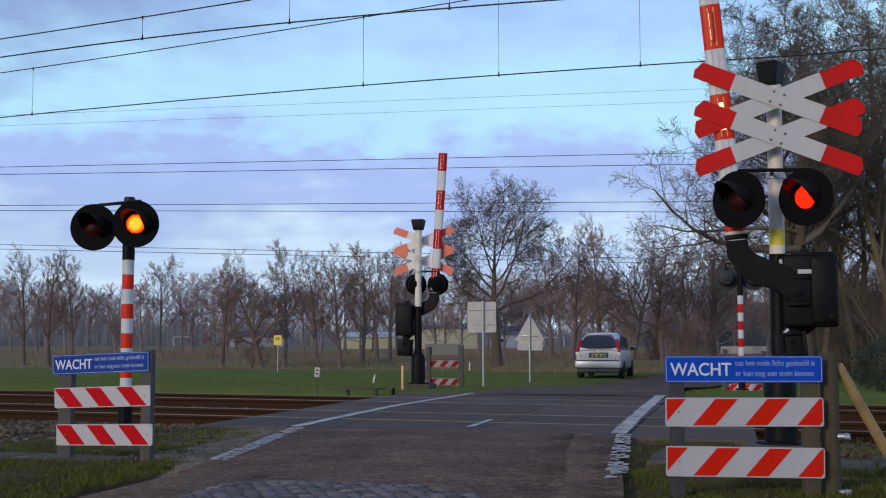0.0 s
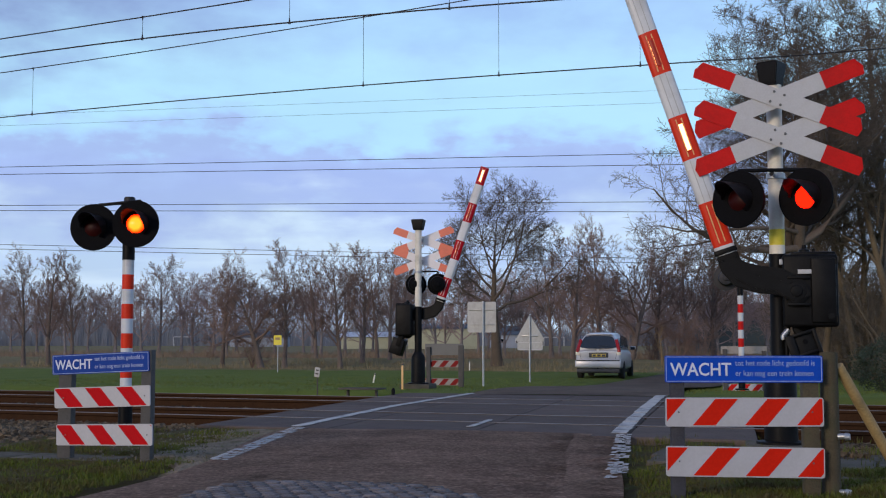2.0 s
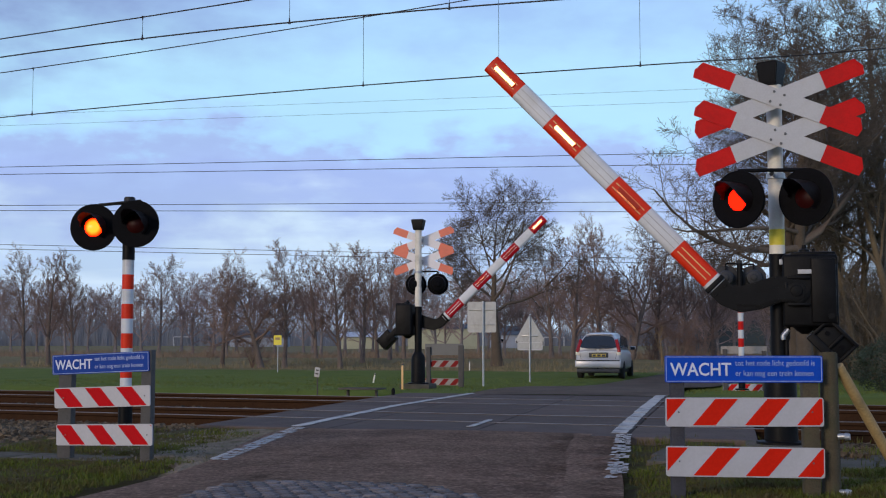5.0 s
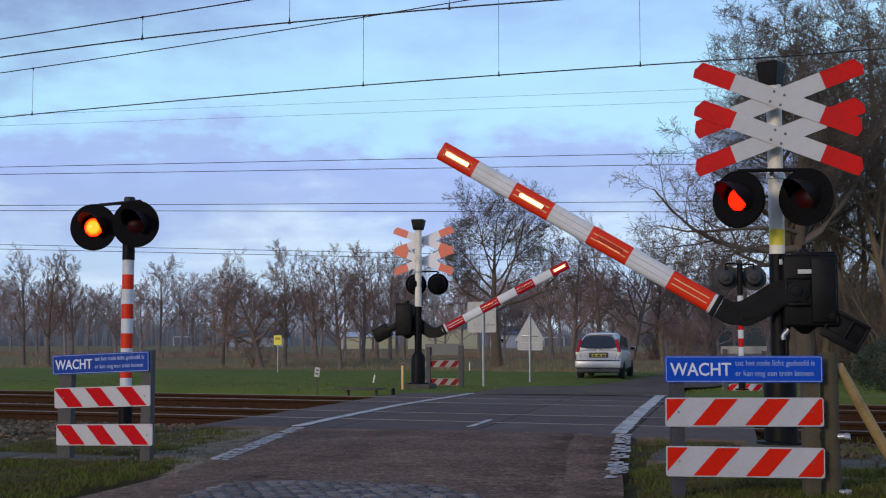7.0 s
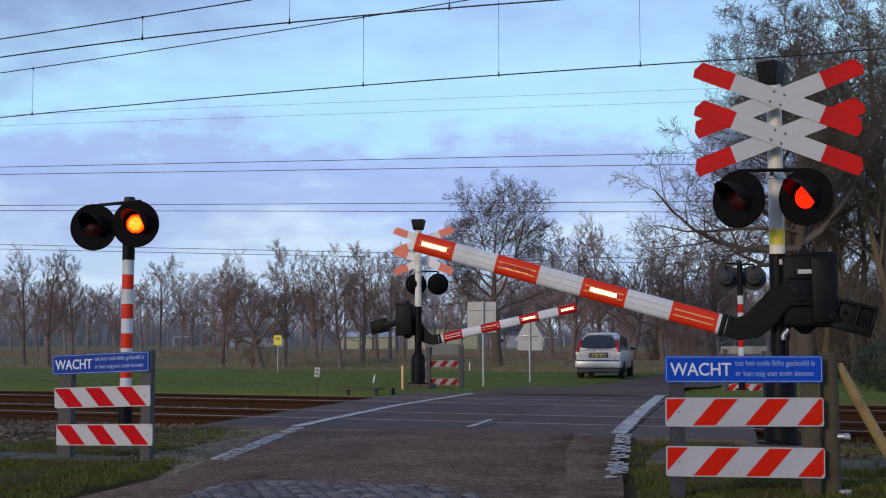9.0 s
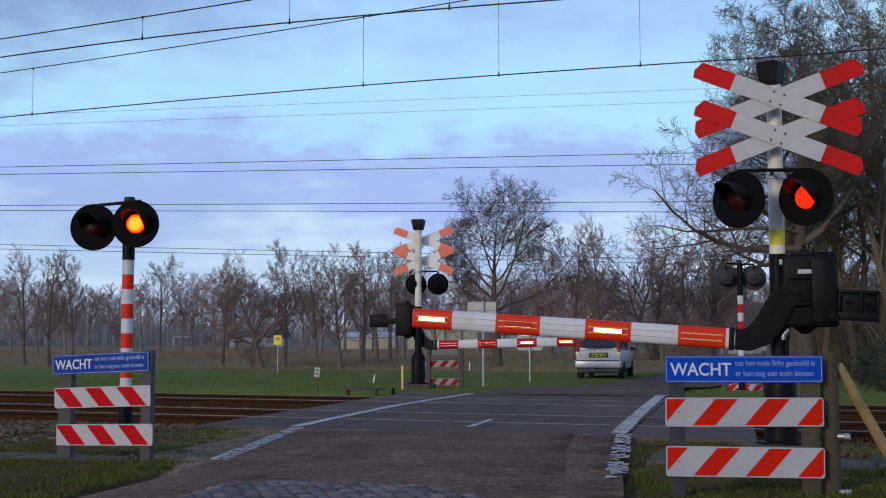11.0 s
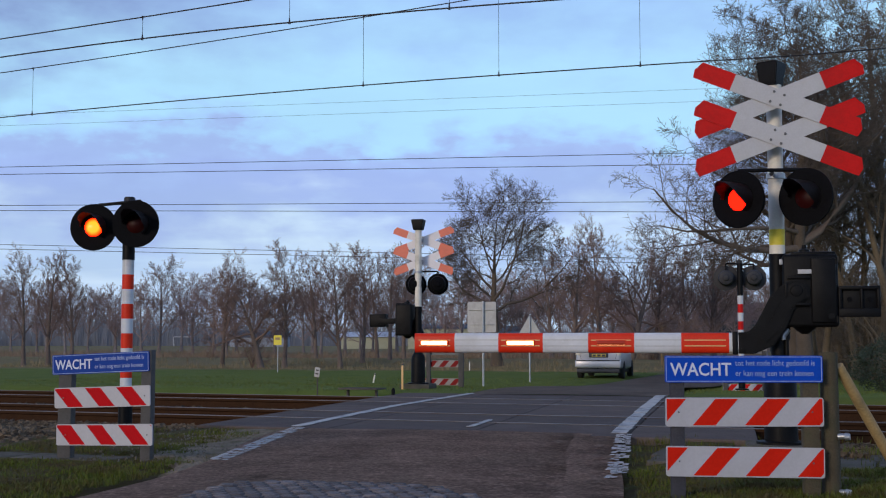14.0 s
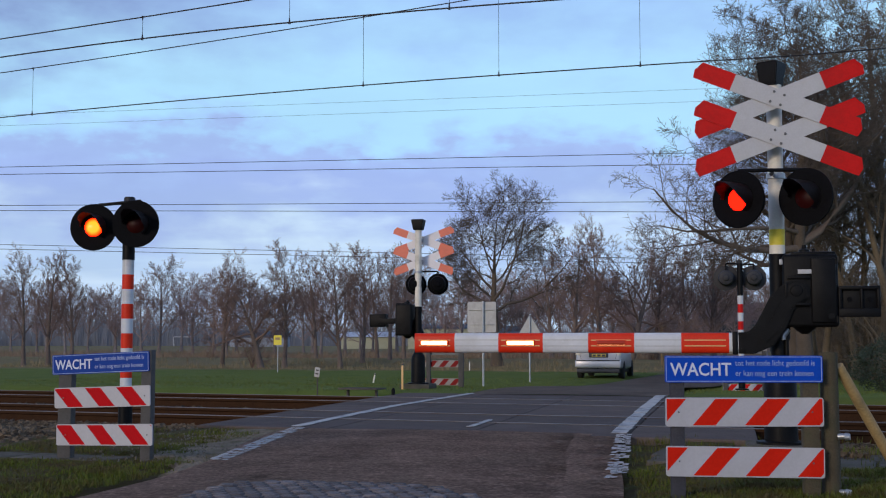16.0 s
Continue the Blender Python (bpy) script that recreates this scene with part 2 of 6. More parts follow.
hot_centre(M_GLOW_RIM, 0.155)
M_GLOW_ARM = material("arm_light_lit", (0.5, 0.1, 0.05), 0.3, bump=0.0, emit=(1.0, 0.42, 0.16), strength=6.0)
M_ROADPAINT = material("road_paint", (0.46, 0.435, 0.395), 0.7, vary=0.2, scale=6, fine=50, bump=0.3, dirt=(0.13, 0.13, 0.13), dirt_amount=0.85)
M_OLDPAINT = material("flaked_paint", (0.47, 0.445, 0.41), 0.75, vary=0.35, scale=12, fine=60, bump=0.3, dirt=(0.12, 0.11, 0.10), dirt_amount=0.9)
M_WIRE = material("wire", (0.035, 0.033, 0.035), 0.5, 0.3, vary=0.1, bump=0.0)


# ---------------------------------------------------------------- mesh helpers
def finish(bm, mat, smooth=True):
    bmesh.ops.recalc_face_normals(bm, faces=bm.faces)
    me = bpy.data.meshes.new("mesh")
    bm.to_mesh(me)
    bm.free()
    for mt in (mat if isinstance(mat, (list, tuple)) else [mat]):
        me.materials.append(mt)
    if smooth:
        me.shade_smooth()
        me.set_sharp_from_angle(angle=radians(35))
    return me


def part(name, bm, mat, parent=None, label="", at=None):
    """Link a bmesh as one mesh object, under a thing or a part."""
    ob = new(name, finish(bm, mat) if isinstance(bm, bmesh.types.BMesh) else bm)
    if parent:
        ob.parent = parent
    if at is not None:
        ob.matrix_basis = at
    if label:
        ob["label"] = label
    return ob


def thing(name, m, label, category, group="", kind=""):
    ob = new(name)
    ob.empty_display_size = 0.1
    ob.matrix_basis = m
    return tagged(ob, label, category, group, kind)


def box(size, at=(0, 0, 0), bevel=0.0, turn=None, bm=None, segments=2):
    """A block with rounded edges; adds to bm where one is given."""
    b2 = bmesh.new()
    bmesh.ops.create_cube(b2, size=1.0)
    bmesh.ops.scale(b2, vec=size, verts=b2.verts)
    if bevel:
        bmesh.ops.bevel(b2, geom=b2.edges[:], offset=bevel, segments=segments, affect="EDGES", profile=0.5)
    m = Matrix.Translation(at) @ (turn if turn is not None else Matrix())
    bmesh.ops.transform(b2, matrix=m, verts=b2.verts)
    return merge(bm, b2)


def merge(bm, b2):
    if bm is None:
        return b2
    me = bpy.data.meshes.new("tmp")
    b2.to_mesh(me)
    b2.free()
    bm.from_mesh(me)
    bpy.data.meshes.remove(me)
    return bm


def rod(a, b, r0, r1=None, seg=16, bm=None, bevel=0.0):
    """A round bar from a to b, tapered from r0 to r1."""
    a, b = Vector(a), Vector(b)
    r1 = r0 if r1 is None else r1
    b2 = bmesh.new()
    bmesh.ops.create_cone(b2, cap_ends=True, cap_tris=False, segments=seg, radius1=r0, radius2=r1, depth=(b - a).length)
    if bevel:
        rims = [e for e in b2.edges if abs(e.verts[0].co.z - e.verts[1].co.z) < 1e-6]
        bmesh.ops.bevel(b2, geom=rims, offset=bevel, segments=2, affect="EDGES")
    turn = (b - a).to_track_quat("Z", "Y").to_matrix().to_4x4()
    bmesh.ops.transform(b2, matrix=Matrix.Translation((a + b) / 2) @ turn, verts=b2.verts)
    return merge(bm, b2)


def lathe(profile, seg=32, axis="Z", bm=None):
    """Turn a profile of (radius, height) round an axis."""
    b2 = bmesh.new()
    rings = []
    for r, h in profile:
        ring = []
        for i in range(seg):
            a = 2 * math.pi * i / seg
            c, s = r * math.cos(a), r * math.sin(a)
            ring.append(b2.verts.new((c, s, h) if axis == "Z" else (c, h, s)))
        rings.append(ring)
    for p, q in zip(rings, rings[1:]):
        for i in range(seg):
            b2.faces.new((p[i], p[(i + 1) % seg], q[(i + 1) % seg], q[i]))
    for ring in (rings[0], rings[-1]):
        b2.faces.new(ring)
    return merge(bm, b2)


def sheet(outline, depth, plane="XZ", bm=None, bevel=0.0):
    """An outline in a plane, given thickness across it."""
    b2 = bmesh.new()
    if plane == "XZ":
        lo = [b2.verts.new((x, -depth / 2, z)) for x, z in outline]
    else:
        lo = [b2.verts.new((x, y, -depth / 2)) for x, y in outline]
    f = b2.faces.new(lo)
    ext = bmesh.ops.extrude_face_region(b2, geom=[f])
    move = (0, depth, 0) if plane == "XZ" else (0, 0, depth)
    bmesh.ops.translate(b2, vec=move, verts=[v for v in ext["geom"] if isinstance(v, bmesh.types.BMVert)])
    if bevel:
        bmesh.ops.bevel(b2, geom=b2.edges[:], offset=bevel, segments=2, affect="EDGES")
    return merge(bm, b2)


def lettering(text, size, mat, parent, at, name="lettering", width=None, bold=0.0):
    """Words as a thin mesh, in the plane XZ, facing -Y, from their lower left corner."""
    cu = bpy.data.curves.new("words", "FONT")
    cu.body, cu.size, cu.extrude = text, size, 0.0008
    cu.resolution_u = 3
    cu.offset = bold
    tmp = bpy.data.objects.new("words", cu)
    scene.collection.objects.link(tmp)
    me = bpy.data.meshes.new_from_object(tmp.evaluated_get(bpy.context.evaluated_depsgraph_get()))
    bpy.data.objects.remove(tmp)
    wide = max(v.co.x for v in me.vertices) or 1
    k = (width / wide) if width else 1
    me.transform(Matrix.Diagonal((k, 1, 1, 1)))
    me.transform(pose(0, 0, 0, 90))
    me.materials.clear()
    me.materials.append(mat)
    ob = new(name, me)
    ob.parent, ob.matrix_basis = parent, at
    return ob


# ---------------------------------------------------------------- ground
def smooth(a, b, x):
    t = min(max((x - a) / (b - a), 0), 1)
    return t * t * (3 - 2 * t)


TRACK = 0.11                      # the tracks run slightly askew to the road
def track_y(x, c):
    return c - TRACK * (x + 3.8)


def bend(y):
    """Beyond the crossing the road swings slowly to the east."""
    return 0.10 * max(y - 27.0, 0) * smooth(27, 33, y)


def ground_z(x, y):
    """The bed of the line is raised; the meadow behind lies lower."""
    s = y + TRACK * (x + 3.8)
    z = -0.02 - 0.26 * smooth(22.5, 34, s)
    off_road = smooth(0.4, 2.0, max(-5.2 - x + bend(y), x - bend(y) + 0.7))
    z -= 0.30 * smooth(11.0, 12.4, s) * (1 - smooth(22.0, 22.6, s)) * (1 if (x < -6.0 or x > 0.2) else 0)
    z -= 0.45 * smooth(50, 51.5, s) * (1 - smooth(54.0, 55.5, s)) * off_road
    z += 0.25 * off_road * smooth(55, 62, s) * (1 - smooth(62, 90, s))
    z += (noise.noise(Vector((x * 0.6, y * 0.6, 0))) * 0.035 + noise.noise(Vector((x * 2.4, y * 2.4, 3))) * 0.014) * off_road
    return z


def grass_material():
    m = bpy.data.materials.new("grass_ground")
    m.use_nodes = True
    n, l = m.node_tree.nodes, m.node_tree.links
    b = n["Principled BSDF"]
    b.inputs["Roughness"].default_value = 0.95
    b.inputs["Specular IOR Level"].default_value = 0.1
    geo = n.new("ShaderNodeNewGeometry")

    def noise_of(scale, detail=6, rough=0.6):
        t = n.new("ShaderNodeTexNoise")
        t.inputs["Scale"].default_value, t.inputs["Detail"].default_value, t.inputs["Roughness"].default_value = scale, detail, rough
        l.new(geo.outputs["Position"], t.inputs["Vector"])
        return t.outputs["Fac"]

    def ramp(fac, *stops):
        r = n.new("ShaderNodeValToRGB")
        while len(r.color_ramp.elements) < len(stops):
            r.color_ramp.elements.new(0.5)
        for e, (p, c) in zip(r.color_ramp.elements, stops):
            e.position, e.color = p, (*c, 1)
        l.new(fac, r.inputs["Fac"])
        return r.outputs["Color"]

    def mix(fac, a, c):
        x = n.new("ShaderNodeMix")
        x.data_type = "RGBA"
        l.new(fac, x.inputs[0])
        l.new(a, x.inputs[6])
        l.new(c, x.inputs[7])
        return x.outputs[2]

    sep = n.new("ShaderNodeSeparateXYZ")
    l.new(geo.outputs["Position"], sep.inputs[0])
    verge = ramp(noise_of(5.0), (0.30, (0.064, 0.041, 0.022)), (0.48, (0.074, 0.058, 0.019)), (0.66, (0.074, 0.080, 0.015)))
    meadow = ramp(noise_of(0.8), (0.30, (0.095, 0.128, 0.024)), (0.70, (0.135, 0.165, 0.033)))
    rough = ramp(noise_of(0.22), (0.35, (0.200, 0.150, 0.074)), (0.55, (0.165, 0.142, 0.066)), (0.7, (0.240, 0.178, 0.088)))
    wob = n.new("ShaderNodeMath")
    wob.operation = "MULTIPLY_ADD"
    wob.inputs[1].default_value = 3.0
    l.new(noise_of(0.5), wob.inputs[0])
    l.new(sep.outputs["Y"], wob.inputs[2])

    def step(a, c):
        r = n.new("ShaderNodeMapRange")
        r.inputs["From Min"].default_value, r.inputs["From Max"].default_value = a, c
        l.new(wob.outputs[0], r.inputs["Value"])
        return r.outputs[0]

    out = mix(step(21, 24), verge, meadow)
    out = mix(step(49.5, 51.5), out, rough)
    l.new(out, b.inputs["Base Color"])
    bp = n.new("ShaderNodeBump")
    bp.inputs["Strength"].default_value, bp.inputs["Distance"].default_value = 0.8, 0.04
    l.new(noise_of(22.0), bp.inputs["Height"])
    l.new(bp.outputs["Normal"], b.inputs["Normal"])
    return m


M_GRASS = grass_material()


def steps(*spans):
    out = []
    for a, b, d in spans:
        k = max(int(round((b - a) / d)), 1)
        out += [a + (b - a) * i / k for i in range(k)]
    return out + [spans[-1][1]]


def build_ground():
    xs = steps((-1500, -100, 200), (-100, -30, 7), (-30, -12, 1.0), (-12, 6, 0.25), (6, 20, 1.0), (20, 80, 6), (80, 1500, 200))
    ys = steps((-300, -10, 60), (-10, 4, 2), (4, 24, 0.25), (24, 66, 0.5), (66, 120, 4), (120, 400, 40), (400, 2600, 220))
    verts = [(x, y, ground_z(x, y) - (0.05 if -5.0 < x - bend(y) < -0.7 and y < 145 else 0)) for y in ys for x in xs]
    w = len(xs)
    faces = [(j * w + i, j * w + i + 1, (j + 1) * w + i + 1, (j + 1) * w + i) for j in range(len(ys) - 1) for i in range(w - 1)]
    me = bpy.data.meshes.new("ground")
    me.from_pydata(verts, [], faces)
    me.materials.append(M_GRASS)
    me.shade_smooth()
    tagged(new("ground", me), "damp winter grass meadow with muddy verges beside the road", "ground", kind="structure")


build_ground()


# ---------------------------------------------------------------- road
def road_left(y):
    return -3.95 - 0.85 * smooth(7.3, 12.6, y) + 0.2 * smooth(21, 30, y) + bend(y)


def road_right(y):
    return -0.60 - 0.50 * smooth(6.0, 12.6, y) + bend(y)


def road_z(y):
    return 0.004 - 0.30 * smooth(23.0, 36.0, y)


def asphalt_material():
    """Old brown asphalt: pale aggregate, dark binder, patches and darker wheel-worn stains."""
    m = material("worn_asphalt", (0.42, 0.285, 0.205), 0.92, spec=0.06, vary=0.5, scale=1.4, fine=38, bump=0.9, dirt=(0.35, 0.25, 0.175), dirt_amount=0.7)
    n, l = m.node_tree.nodes, m.node_tree.links
    b = n["Principled BSDF"]
    src = b.inputs["Base Color"].links[0].from_socket
    tc = n.new("ShaderNodeTexCoord")
    vo = n.new("ShaderNodeTexVoronoi")
    vo.inputs["Scale"].default_value = 24
    mid = n.new("ShaderNodeTexNoise")
    mid.inputs["Scale"].default_value, mid.inputs["Detail"].default_value, mid.inputs["Roughness"].default_value = 9, 8, 0.75
    l.new(tc.outputs["Object"], vo.inputs["Vector"])
    l.new(tc.outputs["Object"], mid.inputs["Vector"])
    r1, r2 = n.new("ShaderNodeMapRange"), n.new("ShaderNodeMapRange")
    for r, a, c, p, q in ((r1, 0.30, 0.70, 0.62, 1.36), (r2, 0.0, 0.5, 1.30, 0.72)):
        r.inputs["From Min"].default_value, r.inputs["From Max"].default_value = a, c
        r.inputs["To Min"].default_value, r.inputs["To Max"].default_value = p, q
    l.new(mid.outputs["Fac"], r1.inputs["Value"])
    l.new(vo.outputs["Distance"], r2.inputs["Value"])
    mul = n.new("ShaderNodeMath")
    mul.operation = "MULTIPLY"
    l.new(r1.outputs[0], mul.inputs[0])
    l.new(r2.outputs[0], mul.inputs[1])
    hs = n.new("ShaderNodeHueSaturation")
    l.new(mul.outputs[0], hs.inputs["Value"])
    l.new(src, hs.inputs["Color"])
    l.new(hs.outputs["Color"], b.inputs["Base Color"])
    return m


M_ASPHALT = asphalt_material()
M_ASPHALT_FAR = material("grey_asphalt", (0.275, 0.215, 0.168), 0.9, spec=0.06, vary=0.2, scale=1.5, fine=60, bump=0.4, dirt=(0.17, 0.145, 0.12), dirt_amount=0.5)


def ribbon(name, ys, left, right, z, mat, label, category, thick=0.06):
    bm = bmesh.new()
    rows = []
    for y in ys:
        a, c = left(y), right(y)
        rows.append([bm.verts.new((a + (c - a) * i / 8, y, z(y) + 0.02 * (1 - (i / 4 - 1) ** 2))) for i in range(9)])
    for p, q in zip(rows, rows[1:]):
        for i in range(8):
            bm.faces.new((p[i], p[i + 1], q[i + 1], q[i]))
    bmesh.ops.solidify(bm, geom=bm.faces[:], thickness=thick)
    return tagged(part(name, bm, mat), label, category, kind="structure")


ribbon("road_near", steps((6.3, 12.38, 0.3)), road_left, road_right, road_z, M_ASPHALT, "brown-grey worn asphalt road running up to the level crossing", "road")
ribbon("road_far", steps((21.15, 60, 0.8), (60, 140, 10)), road_left, road_right, road_z, M_ASPHALT_FAR, "narrow grey asphalt road beyond the tracks", "road")
ribbon("road_behind", steps((-40, -8, 4), (-8, 6.3, 0.8)), road_left, road_right, road_z, M_ASPHALT, "worn asphalt road behind the paved strip", "road")


def build_crossing():
    """Rubber and concrete panels between and beside the rails."""
    root = thing("crossing_deck", pose(0, 0, 0), "dark blue-grey level crossing panels with flush rail grooves", "level crossing", kind="structure")
    bands = [(-2.33, -0.80), (-0.66, 0.66), (0.80, 2.20), (2.20, 3.24), (3.38, 4.72), (4.86, 6.60)]
    cols = [(-6.0, -4.35), (-4.35, -2.70), (-2.70, -1.05), (-1.05, 0.25)]
    for a, b in bands:
        for k, (p, q) in enumerate(cols):
            g = 0.012
            bm = bmesh.new()
            c0, c1 = 14.7 + a + g, 14.7 + b - g
            xs = [p + g / 2, q - g / 2]
            base = [(xs[0], track_y(xs[0], c0)), (xs[1], track_y(xs[1], c0)), (xs[1], track_y(xs[1], c1)), (xs[0], track_y(xs[0], c1))]
            sheet(base, 0.22, "XY", bm)
            top = [e for e in bm.edges if all(v.co.z > 0 for v in e.verts)]
            bmesh.ops.bevel(bm, geom=top, offset=0.012, segments=1, affect="EDGES")
            part("panel", bm, M_PANEL, root, at=pose(0, 0, -0.10))
    return root


build_crossing()


def build_track(c, name):
    x0, x1 = -90.0, 60.0
    root = thing(name, pose(0, 0, 0), "rusty railway track on wooden sleepers in brown ballast", "railway track", "railway tracks", "structure")
    ang = -math.degrees(math.atan(TRACK))
    mid = (x0 + x1) / 2
    length = (x1 - x0) / math.cos(radians(ang))
    for side in (-1, 1):
        y = track_y(mid, c + side * 0.745)
        m = pose(mid, y, 0, 0, 0, ang)
        bm = bmesh.new()
        out = [(-0.07, -0.172), (0.07, -0.172), (0.07, -0.16), (0.012, -0.14), (0.010, -0.05), (0.036, -0.035), (0.036, -0.004), (-0.036, -0.004), (-0.036, -0.035), (-0.010, -0.05), (-0.012, -0.14), (-0.07, -0.16)]
        lo = [bm.verts.new((-length / 2, y_, z_)) for y_, z_ in out]
        hi = [bm.verts.new((length / 2, y_, z_)) for y_, z_ in out]
        for i in range(len(out)):
            bm.faces.new((lo[i], lo[(i + 1) % len(out)], hi[(i + 1) % len(out)], hi[i]))
        rail = part("rail", bm, M_RAIL, root, at=m @ pose(0, 0, 0.012))
        part("rail_head", box((length, 0.062, 0.008), bevel=0.002), M_RAILTOP, rail, "worn bright rail head", at=pose(0, 0, 0))
    xs = [x for x in np.arange(-24, 8, 0.6) if not -6.1 < x < 0.35]
    mesh = finish(box((0.24, 2.5, 0.14), bevel=0.015, segments=1), M_SLEEPER)
    for x in xs:
        part("sleeper", mesh, None, root, at=pose(x, track_y(x, c), -0.225, 0, 0, ang))
    return root


build_track(14.7, "track_near")
build_track(18.75, "track_far")


def build_ballast():
    """A bed of broken stone under both tracks: a shaped bed, and loose stones on its near slope."""
    m = material("ballast", (0.050, 0.028, 0.015), 0.95, vary=0.6, scale=9, fine=26, bump=1.0, dirt=(0.05, 0.030, 0.022), dirt_amount=0.8)
    bed = bmesh.new()
    prof = [(-5.75, -0.22), (-5.3, -0.085), (-4.1, -0.075), (-3.2, -0.07), (-2.1, -0.14), (0, -0.17), (2.0, -0.19), (4.05, -0.17), (6.2, -0.16), (7.2, -0.34)]
    for x0, x1 in ((-90, -6.02), (0.27, 60)):
        n_ = int((x1 - x0) / 0.35)
        rows = []
        for i in range(n_ + 1):
            x = x0 + (x1 - x0) * i / n_
            rows.append([bed.verts.new((x, track_y(x, 14.7 + s), z + 0.02 * noise.noise(Vector((x * 3, s * 3, 1))))) for s, z in prof])
        for p, q in zip(rows, rows[1:]):
            for j in range(len(prof) - 1):
                bed.faces.new((p[j], q[j], q[j + 1], p[j + 1]))
    tagged(part("ballast_bed", bed, m), "rust-stained broken stone bed under the tracks", "ballast", kind="structure")
    stone = material("ballast_stone", (0.122, 0.092, 0.060), 0.9, spec=0.1, vary=0.35, scale=14, fine=70, bump=0.5)
    n = stone.node_tree.nodes
    l = stone.node_tree.links
    geo, mr, hs = n.new("ShaderNodeNewGeometry"), n.new("ShaderNodeMapRange"), n.new("ShaderNodeHueSaturation")
    mr.inputs["To Min"].default_value, mr.inputs["To Max"].default_value = 0.35, 1.35
    b = n["Principled BSDF"]
    src = b.inputs["Base Color"].links[0].from_socket
    l.new(geo.outputs["Random Per Island"], mr.inputs["Value"])
    l.new(mr.outputs[0], hs.inputs["Value"])
    l.new(src, hs.inputs["Color"])
    l.new(hs.outputs["Color"], b.inputs["Base Color"])
    rng = random.Random(4)
    verts, faces = [], []
    cube = [(-1, -1, -1), (1, -1, -1), (1, 1, -1), (-1, 1, -1), (-1, -1, 1), (1, -1, 1), (1, 1, 1), (-1, 1, 1)]
    quads = [(0, 3, 2, 1), (4, 5, 6, 7), (0, 1, 5, 4), (1, 2, 6, 5), (2, 3, 7, 6), (3, 0, 4, 7)]
    def stone_at(x, s, z):
        r = rng.uniform(0.022, 0.046)
        e = Euler([rng.uniform(0, 6) for _ in range(3)]).to_matrix()
        o = len(verts)
        for c in cube:
            v = e @ Vector([k * r * rng.uniform(0.55, 1.15) for k in c])
            verts.append((x + v.x, track_y(x, 14.7 + s) + v.y, z + v.z))
        faces.extend([tuple(o + i for i in q) for q in quads])
    for _ in range(23000):
        x = rng.choice((rng.uniform(-16, -6.0), rng.uniform(-16, -6.0), rng.uniform(0.3, 6)))
        s = rng.uniform(-5.45, -0.9) if rng.random() < 0.78 else rng.uniform(-0.6, 6)
        if x > 0 and s < -2.5:
            continue
        z = float(np.interp(s, [p[0] for p in prof], [p[1] for p in prof]))
        stone_at(x, s, z + 0.015)
    me = bpy.data.meshes.new("stones")
    me.from_pydata(verts, [], faces)
    me.materials.append(stone)
    tagged(new("ballast_stones", me), "loose grey and rusty track stones beside the rails", "stones", kind="stuff")


build_ballast()
# ---------------------------------------------------------------- flashing lamps
ROTORS = []                       # (rotor, which half of the cycle it shines in)


def rotor_mesh(r, glow):
    """A ball-shaped lamp insert: a lit lens on its front, a dark back."""
    bm = bmesh.new()
    bmesh.ops.create_uvsphere(bm, u_segments=40, v_segments=28, radius=r)
    bm.faces.ensure_lookup_table()
    for f in bm.faces:
        c = -f.calc_center_median().y / r
        f.material_index = 2 if c > 0.92 else 1 if c > 0.745 else 0
    gone = [f for f in bm.faces if f.calc_center_median().y > 0.66 * r or (f.calc_center_median().x > 0 and f.calc_center_median().y > 0)]
    bmesh.ops.delete(bm, geom=gone, context="FACES")
    return finish(bm, [M_LENS_DARK, *glow])


def add_lamp(root, at, radius, phase, glow, spins=True, shell=None):
    """A round black backing disc with a hood, a housing behind and a revolving red insert."""
    shell = shell or M_BLACK_MATT
    bm = lathe([(radius * 0.30, 0.004), (radius * 0.55, 0.0), (radius * 0.93, -0.012), (radius, -0.010), (radius, 0.012), (radius * 0.5, 0.02), (radius * 0.3, 0.03)], 48, "Y")
    lamp = part("lamp", bm, shell, root, "black round backing board", at=at)
    part("housing", lathe([(0.05, 0.255), (0.10, 0.25), (0.15, 0.235), (0.172, 0.17), (0.176, 0.03), (0.176, 0.012)], 24, "Y"), shell, lamp)
    part("rear_cap", lathe([(0.02, 0.285), (0.06, 0.28), (0.075, 0.262), (0.075, 0.25)], 20, "Y"), shell, lamp)
    hood = bmesh.new()
    ri, rows = radius * 0.56, []
    for i in range(19):
        a = radians(-52 + 230 * i / 18)
        reach = radius * (0.30 + 1.05 * max(math.sin(a + 0.35), 0) ** 0.6)
        row = [hood.verts.new((math.cos(a) * rr, -yy, math.sin(a) * rr)) for rr, yy in ((ri, -0.005), (ri * 0.97, reach * 0.5), (ri * 0.92, reach))]
        rows.append(row)
    for p, q in zip(rows, rows[1:]):
        for j in range(2):
            hood.faces.new((p[j], p[j + 1], q[j + 1], q[j]))
    bmesh.ops.solidify(hood, geom=hood.faces[:], thickness=0.006)
    part("hood", hood, M_HOOD, lamp)
    ball = part("lens", rotor_mesh(radius * 0.62, glow), None, lamp, "red signal lens", at=pose(0, radius * 0.485, 0))
    if spins:
        ROTORS.append((ball, Matrix.Translation((0, radius * 0.485, 0)), "Z", phase))
    else:
        ball.matrix_basis = pose(0, radius * 0.20, 0) @ Matrix.Scale(0.6, 4)
    return lamp


